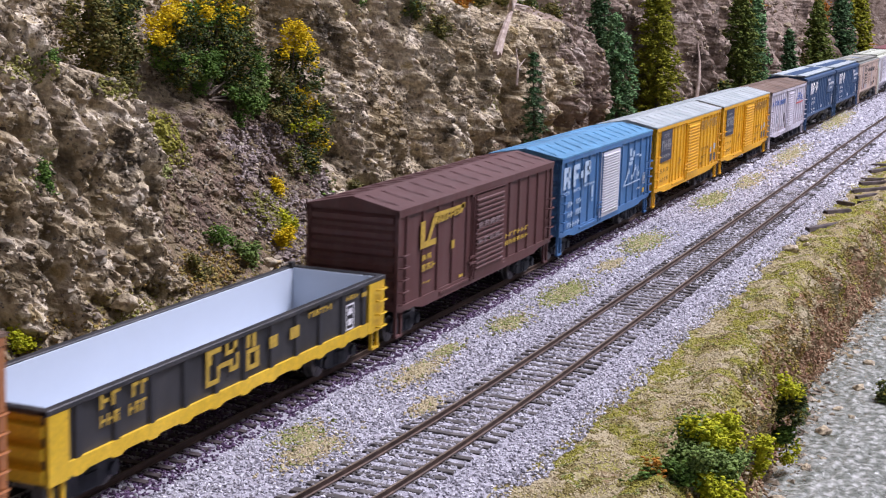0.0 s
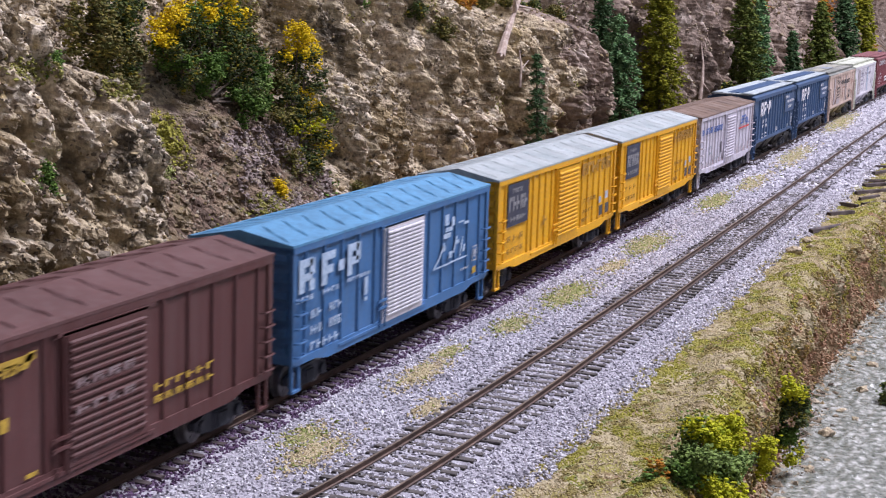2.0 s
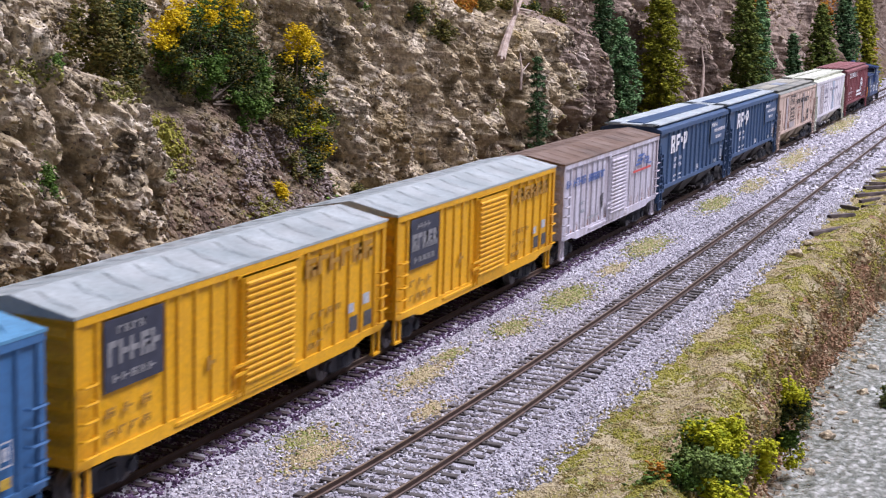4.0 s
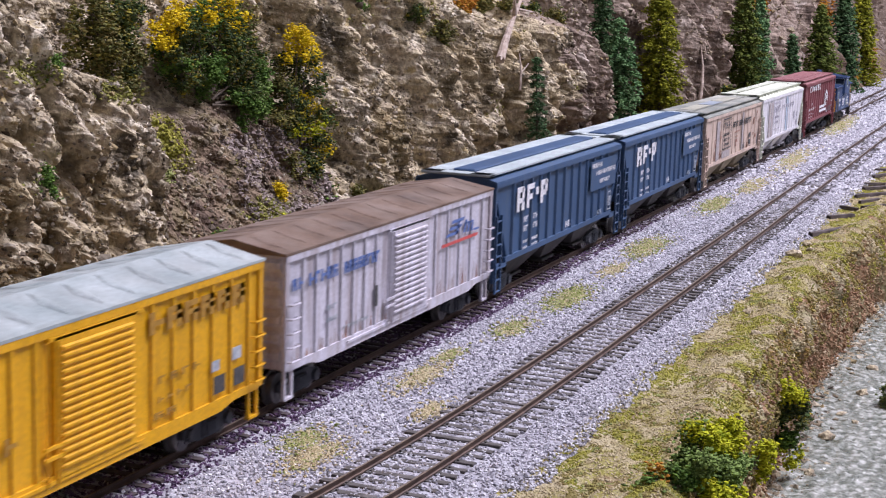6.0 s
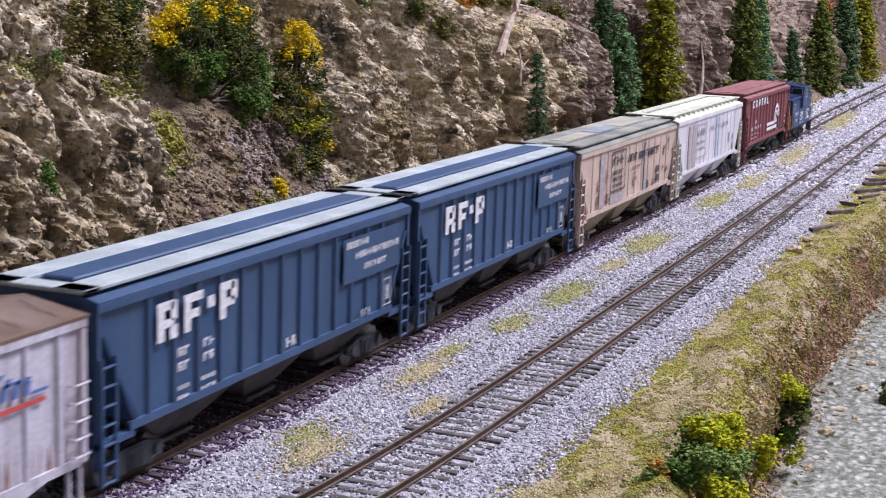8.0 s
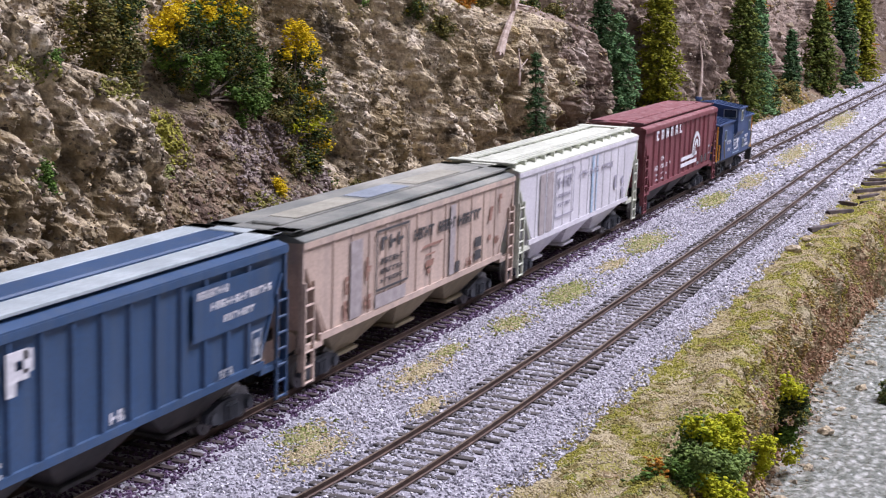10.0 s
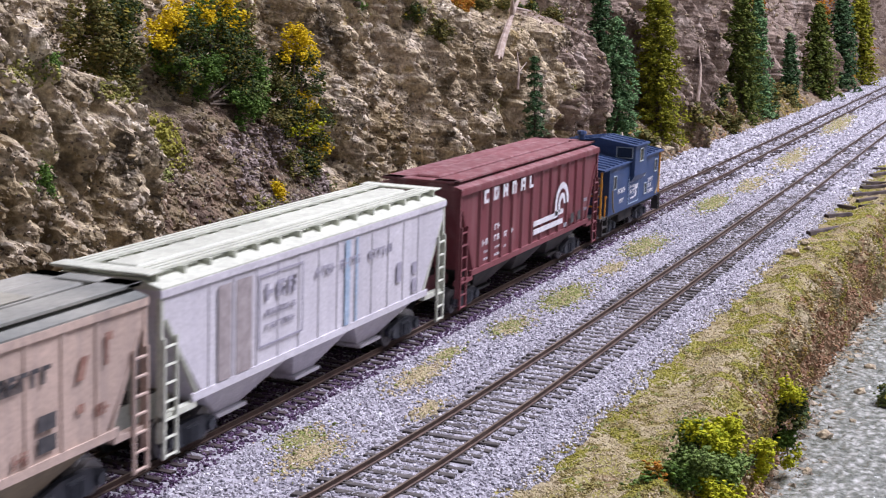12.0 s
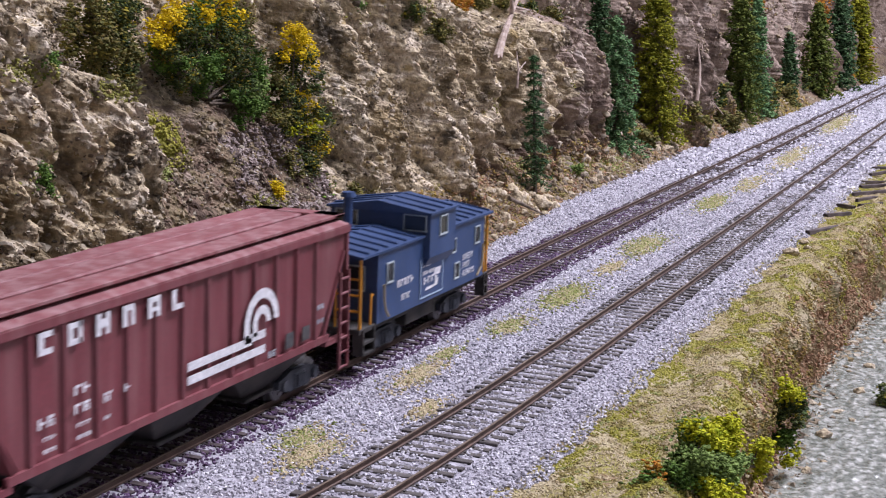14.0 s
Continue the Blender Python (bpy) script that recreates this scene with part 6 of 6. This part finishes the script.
shrub("large leafy shrub with yellow blossom on a rock ledge", 548, 98, 80, [
    (-30, 2, 27, 9, BLOSSOM, 650), (-22, 4, 31, 8, BLOSSOM, 450), (-24, 4, 24, 11, LEAF_DEEP, 900), (-8, 2, 36, 9, BLOSSOM, 500), (-4, 4, 30, 11, LEAF_GREEN, 900), (10, 2, 37, 9, BLOSSOM, 550), (20, 4, 32, 8, BLOSSOM, 400), (16, 4, 28, 11, LEAF_GREEN, 900), (30, 6, 30, 9, LEAF_OLIVE, 600),
    (-12, 2, 20, 11, LEAF_DEEP, 1300), (6, 0, 22, 12, LEAF_DEEP, 1300), (24, 2, 20, 11, LEAF_DEEP, 1300), (-20, 2, 12, 9, LEAF_DEEP, 900), (-2, -2, 11, 10, LEAF_GREEN, 1200), (16, -4, 8, 11, LEAF_DEEP, 1300), (32, -4, 9, 9, LEAF_GREEN, 1100), (26, -6, 0, 9, LEAF_FRESH, 900), (34, -6, -2, 8, LEAF_GREEN, 900), (14, -6, -3, 8, LEAF_GREEN, 800), (-28, 2, 16, 8, LEAF_GREEN, 500), (38, 2, 20, 8, LEAF_DEEP, 500)], 121, size=0.8)
shrub("olive-brown scrubby bush on top of the crag", 480, 100, 98, [(-14, -2, 8, 9, LEAF_OLIVE, 1000), (-4, 0, 2, 10, LEAF_OLIVE, 1100), (-10, 2, 18, 9, LEAF_OLIVE, 800), (4, 2, 14, 10, LEAF_DEEP, 900), (12, 0, 4, 9, LEAF_OLIVE, 800), (10, 2, -8, 8, LEAF_DEEP, 600), (2, -2, -8, 7, LEAF_OLIVE, 500), (16, 4, 20, 9, LEAF_DEEP, 600)], 122, size=0.85)
shrub("tall dark shrub with yellow blossom in a rock cleft", 598, 84, 38, [
    (9, 2, 66, 7, BLOSSOM, 520), (14, 2, 58, 7, BLOSSOM, 480), (4, 2, 60, 7, BLOSSOM, 360), (8, 4, 54, 9, LEAF_DEEP, 800), (-2, 4, 48, 9, LEAF_OLIVE, 700), (12, 2, 44, 9, LEAF_DEEP, 800), (10, 0, 38, 7, BLOSSOM, 260), (0, 2, 36, 10, LEAF_DEEP, 900), (-10, 2, 30, 9, LEAF_OLIVE, 700), (12, 0, 30, 10, LEAF_DEEP, 900), (2, -2, 24, 10, LIME, 420),
    (-8, 0, 18, 11, LEAF_DEEP, 1000), (8, -2, 16, 11, LEAF_DEEP, 1000), (16, -2, 18, 8, BLOSSOM, 260), (-12, -2, 10, 9, LEAF_OLIVE, 700), (4, -3, 8, 10, LEAF_DEEP, 900), (14, -3, 4, 9, LEAF_OLIVE, 700), (-4, -4, 0, 9, LEAF_DEEP, 700), (8, -5, -5, 9, LEAF_GREEN, 600)], 123, size=0.75)
for k, (x, y, z, r) in enumerate(((408, 74, 103, 4.0), (388, 72, 66, 4.0), (425, 86, 119, 5.5), (676, 60, 120, 4.0))):
    shrub("small bright green tuft growing on the rock", x, float(cliff_y(x, z)) - 1.5, z, [(0, 0, 0, r, LEAF_GREEN, 360), (1, -0.5, -r * 0.8, r * 0.7, LEAF_GREEN, 200)], 130 + k, size=0.7)
for k, (x, z, r, mat, label) in enumerate(((499, 30, 5.5, LEAF_GREEN, "low green bush on the earth slope"), (505, 24, 4.5, LEAF_FRESH, "low green bush on the earth slope"), (539, 25, 3.6, BLOSSOM, "small yellow flowering bush on the slope"), (549, 30, 3.2, LIME, "small yellow flowering bush on the slope"), (560, 42, 2.6, BLOSSOM, "small yellow flowering bush on the slope"), (365, 20, 5.0, LIME, "lime-green tuft at the cliff foot"), (470, 24, 4.0, LEAF_OLIVE, "low olive scrub on the earth slope"), (760, 104, 6.0, LEAF_OLIVE, "olive scrub hanging in a gully"), (752, 112, 6.0, LEAF_DEEP, "dark scrub hanging in a gully"), (971, 10, 5.0, LEAF_FRESH, "low green bush on the talus"), (626, 33, 5.0, LEAF_OLIVE, "low olive scrub on the earth slope"))):
    shrub(label, x, float(cliff_y(x, z)) - 1.5, z, [(0, 0, 0, r, mat, 420), (r * 0.9, 0, -r * 0.4, r * 0.7, mat, 240)], 210 + k, size=0.7 if x < 700 else 0.95)
shrub("dark overhanging scrub on the cliff", 800, float(cliff_y(800, 104)) - 1, 104, [(0, 0, 6, 8, LEAF_OLIVE, 500), (4, -1, -4, 6, LEAF_DEEP, 300), (-4, 0, 14, 7, LEAF_OLIVE, 400)], 140)
shrub("russet and olive scrub along the cliff top", 960, float(cliff_y(960, 122)) - 1, 122, [(-20, 2, 4, 9, LEAF_OLIVE, 700), (0, 0, 4, 9, LEAF_DEEP, 700), (-40, 2, 4, 7, RUSSET, 400), (24, -2, -2, 9, LEAF_OLIVE, 600), (40, -6, 0, 6, BLOSSOM, 200)], 141, size=1.2)
for k, (x, z, r, mat) in enumerate(((852, 116, 6, RUSSET), (870, 112, 6, LEAF_OLIVE), (890, 118, 7, LEAF_DEEP), (912, 116, 6, RUSSET), (936, 116, 7, LEAF_OLIVE), (968, 112, 7, LEAF_DEEP), (990, 115, 7, LEAF_OLIVE), (1016, 113, 8, LEAF_DEEP), (1042, 108, 8, LEAF_OLIVE), (1056, 102, 6, LIME), (966, 96, 6, LEAF_DEEP), (1085, 108, 10, LEAF_DEEP))):
    shrub("scrub growing along the top of the crags" if mat is not RUSSET else "russet scrub along the top of the crags", x, float(cliff_y(x, z)) - 1.5, z, [(0, 0, 0, r, mat, 520), (r, 0, r * 0.3, r * 0.75, mat, 300)], 240 + k, size=1.1)
for k, (x, z, r, mat) in enumerate(((1330, 6, 11, LEAF_OLIVE), (1440, 8, 13, LEAF_OLIVE), (1640, 6, 13, LEAF_DEEP), (1790, 12, 15, LEAF_OLIVE), (1860, 16, 10, RUSSET), (2060, 12, 14, RUSSET), (2260, 16, 16, LEAF_OLIVE), (2360, 14, 14, RUSSET), (2650, 30, 30, RUSSET), (2250, 110, 30, RUSSET), (1760, 118, 22, RUSSET), (1300, 20, 12, LEAF_OLIVE), (1390, 24, 14, LEAF_OLIVE), (1450, 30, 13, LEAF_DEEP), (1495, 20, 15, LEAF_OLIVE), (1670, 26, 16, LEAF_DEEP), (1735, 22, 16, LEAF_OLIVE), (1880, 30, 17, LEAF_OLIVE), (1950, 18, 14, LEAF_DEEP), (2090, 30, 20, LEAF_OLIVE), (2300, 28, 22, LEAF_DEEP), (1180, 14, 10, LEAF_OLIVE))):
    shrub("low scrub at the foot of the far cliff" if mat is not RUSSET else "russet autumn scrub by the far cliff", x, float(cliff_y(x, z)) - 2, z, [(0, 0, 0, r, mat, 700), (r * 0.8, 0, -r * 0.3, r * 0.7, mat, 350)], 150 + k, size=2.0)

# on the bank in front
shrub("green bush with lime-yellow tips on the bank", 402, -143, -6, [
    (0, 0, 8, 9, LEAF_FRESH, 1700), (-8, 5, 3, 8, LEAF_GREEN, 1300), (-16, 9, 2, 6, LEAF_FRESH, 500), (10, -3, 12, 5.5, LIME, 700), (3, -2, 16, 4.5, LIME, 480), (18, -6, 12, 5, LIME, 560), (-4, -6, 2, 6, LIME, 560), (12, -7, 3, 6, LEAF_FRESH, 900), (4, -9, -6, 5.5, LIME, 480), (-14, 7, 4, 5, RUSSET, 130), (-2, 6, 8, 6, LEAF_FRESH, 700), (20, -8, 2, 4.5, LEAF_FRESH, 400)], 171, "shrubs on the bank", size=0.75)
shrub("lime-yellow sprig on the bank edge", 459, -151, -12, [(0, 0, 2, 4.5, LIME, 420), (2, 0, -4, 3, LIME, 160)], 172, "shrubs on the bank", size=0.75)
shrub("dark green bush clinging to the bank face", 549, -147, -22, [(0, 0, 0, 6.5, LEAF_DEEP, 900), (0, 0, 8, 5.5, LIME, 420), (0, 0, -8, 5.5, LEAF_GREEN, 560), (3, -1, 3, 5, LEAF_DEEP, 500), (1, 0, -14, 4.5, LIME, 200)], 173, "shrubs on the bank", size=0.8)
shrub("green weed standing in the stream", 672, -170, -46, [(0, 0, 4, 4.5, LEAF_DEEP, 350), (3, -1, 2, 3.5, LEAF_GREEN, 200)], 174, "shrubs on the bank", size=0.8)


# ---- stones, dead wood and old ties ----
def boulder(label, x, y, z, r, seed, flat=0.75, mat=None):
    v, f = grains(np.zeros((1, 3)), np.array([1.0]), seed, True, flat, 0.3)
    bm = bmesh.new()
    verts = [bm.verts.new(p) for p in v]
    for t in f:
        bm.faces.new([verts[i] for i in t])
    bmesh.ops.subdivide_edges(bm, edges=bm.edges[:], cuts=3, use_grid_fill=True)
    for p in bm.verts:
        p.co = p.co * r * (1 + 0.18 * noise.noise(p.co * 2.3 + Vector((seed, 0, 0))) + 0.12 * noise.noise(p.co * 6.0))
    for f in bm.faces:
        f.smooth = True
    ob = part("boulder", bm, mat or ROCK)
    ob.location = Vector((x, y, z)) * MM
    return tagged(ob, label, "rock", "fallen stones")


rng_b = random.Random(9)
for x, z, r in ((419, 22, 6.5), (446, 12, 3.5), (400, 14, 4), (520, 18, 4.5), (828, 8, 7), (858, 3, 6.5), (842, -1, 4.5), (812, 12, 5), (798, 15, 4.5), (884, 2, 5), (872, 10, 4), (905, 8, 3.6), (780, 8, 4), (770, 14, 5), (1015, 12, 5), (1030, 4, 4), (1060, 8, 4.5), (1190, 4, 6), (1215, 3, 5), (1240, 2, 5.5), (990, 1, 3.5), (948, 3, 3.5), (930, -1, 3), (760, 2, 3), (742, -1, 2.6), (776, 0, 4), (790, 3, 3.4), (802, 6, 4), (818, 2, 3.2), (834, 12, 4.2), (848, 7, 3.8), (864, 14, 3.4), (878, -2, 3.2), (892, 5, 3.6), (815, -3, 2.8), (852, -3, 3), (784, 12, 3.2), (900, 14, 3), (860, 6, 2.6), (838, 4, 2.8), (826, 16, 3)):
    boulder("rough tan stone fallen at the cliff foot", x, float(cliff_y(x, z)) - r * 0.25, z, r, int(x), 0.8)
boulder("small white stone lying on the ballast", 416, -41, -2.6, 1.9, 77, 0.6, WHITE_INK)
for x, y, r in ((600, -123, 3.0), (640, -112, 2.2), (792, -107, 4.2), (815, -112, 3.2), (830, -108, 2.6), (520, -126, 2.0), (706, -118, 2.4)):
    boulder("brown stone on the bank top", x, y, float(ground_z(x, y)) + r * 0.3, r, int(x) + 1, 0.6)
for x, y, r in ((520, -150, 5), (560, -153, 4), (610, -152, 6), (650, -153, 4.5), (690, -157, 6), (740, -156, 5), (800, -158, 6), (575, -158, 3), (500, -153, 4), (640, -160, 3.5), (850, -160, 7)):
    boulder("wet grey-brown stone at the water's edge", x, y, -46 + r * 0.08, r * 0.62, int(x) + 2, 0.6)


def branch(name, label, points, r, mat, twigs=(), seed=1):
    bm = bmesh.new()
    pts = [Vector(p) for p in points]
    for k, (a, b) in enumerate(zip(pts, pts[1:])):
        f0, f1 = 1 - 0.7 * k / (len(pts) - 1), 1 - 0.7 * (k + 1) / (len(pts) - 1)
        rod(bm, a, b, r * f0, 8, r * f1)
    for a, b, s in twigs:
        rod(bm, a, b, s, 5, s * 0.4)
    return tagged(part(name, bm, mat), label, "dead wood", "dead wood on the slope")


branch("fallen_dead_tree", "bleached dead tree trunk leaning on the cliff", [(872, 88, 86), (884, 90, 95), (898, 92, 104), (912, 94, 112), (940, 98, 126)], 3.0, DEAD, [((912, 94, 112), (900, 90, 122), 1.8), ((878, 89, 90), (868, 86, 86), 1.6), ((920, 95, 116), (945, 92, 114), 1.0)])
branch("dead_branch", "thin pale dead branch against the rock", [(876, 76, 68), (880, 77, 80), (884, 80, 90)], 1.0, DEAD, [((879, 77, 78), (888, 75, 84), 0.5)])
branch("dead_branch", "pale fallen branch on the far slope", [(1310, 60, 36), (1316, 60, 52), (1324, 62, 66), (1328, 66, 84)], 1.8, DEAD, [((1316, 60, 50), (1345, 56, 36), 1.2), ((1345, 56, 36), (1380, 50, 20), 1.0)])
branch("fallen_branch", "brown branch lying on the talus", [(800, 52, 12), (815, 46, 6), (832, 40, -1)], 1.3, BARK)
branch("fallen_branch", "brown twig lying at the cliff foot", [(383, 62, 16), (396, 55, 10), (405, 52, 9)], 0.9, BARK, [((396, 55, 10), (400, 58, 13), 0.5)])


def old_tie(a, b, seed):
    (x0, y0), (x1, y1) = a, b
    rng = random.Random(seed)
    length, turn = math.hypot(x1 - x0, y1 - y0), math.degrees(math.atan2(y1 - y0, x1 - x0))
    bm = bmesh.new()
    box(bm, 0, length, -1.5, 1.5, 0, 2.4, 0.25)
    for v in bm.verts:
        v.co += Vector((rng.uniform(-1, 1), rng.uniform(-0.25, 0.25), rng.uniform(-0.2, 0.2)))
    ob = part("discarded_tie", bm, TIE)
    ob.matrix_basis = pose(x0 * MM, y0 * MM, (float(ground_z(x0, y0)) + 0.1) * MM, 0, rng.uniform(-3, 3), turn)
    tagged(ob, "dark discarded wooden tie dumped at the ballast edge", "railway tie", "discarded ties")


for k, (a, b) in enumerate((((863, -105), (909, -121)), ((993, -105), (981, -116)), ((1001, -117), (1019, -129)), ((1051, -107), (1078, -126)), ((1028, -112), (1046, -123)), ((1126, -104), (1150, -121)), ((1177, -104), (1204, -118)), ((1226, -101), (1236, -115)), ((1100, -106), (1120, -122)), ((940, -104), (962, -116)))):
    old_tie(a, b, k)
# ---- what moves: the train rolls along the main track, its wheels turn ----
RUN = [(0.0, 8.0), (1.0, 142.4), (2.1, 293.4), (3.2, 453.6), (5.3, 752.8), (6.2, 871.6), (7.2, 1010.6), (8.2, 1153.1), (10.3, 1456.8), (11.2, 1581.5), (12.2, 1723.6), (13.1, 1857.7), (14.0, 1983.9)]


def motions():
    for car, x0 in TRAIN:
        walk(car, [(t, pose((x0 - s) * MM, 0, 0)) for t, s in RUN])
    times = [k / FPS for k in range(14 * FPS + 1)]
    gone = np.interp(times, [t for t, s in RUN], [s for t, s in RUN])
    for wheel, dx in ROLLING:
        walk(wheel, [(t, pose(dx * MM, 0, WHEEL_R * MM, 0, -math.degrees(s / WHEEL_R) % 360, 0)) for t, s in zip(times, gone)])


motions()
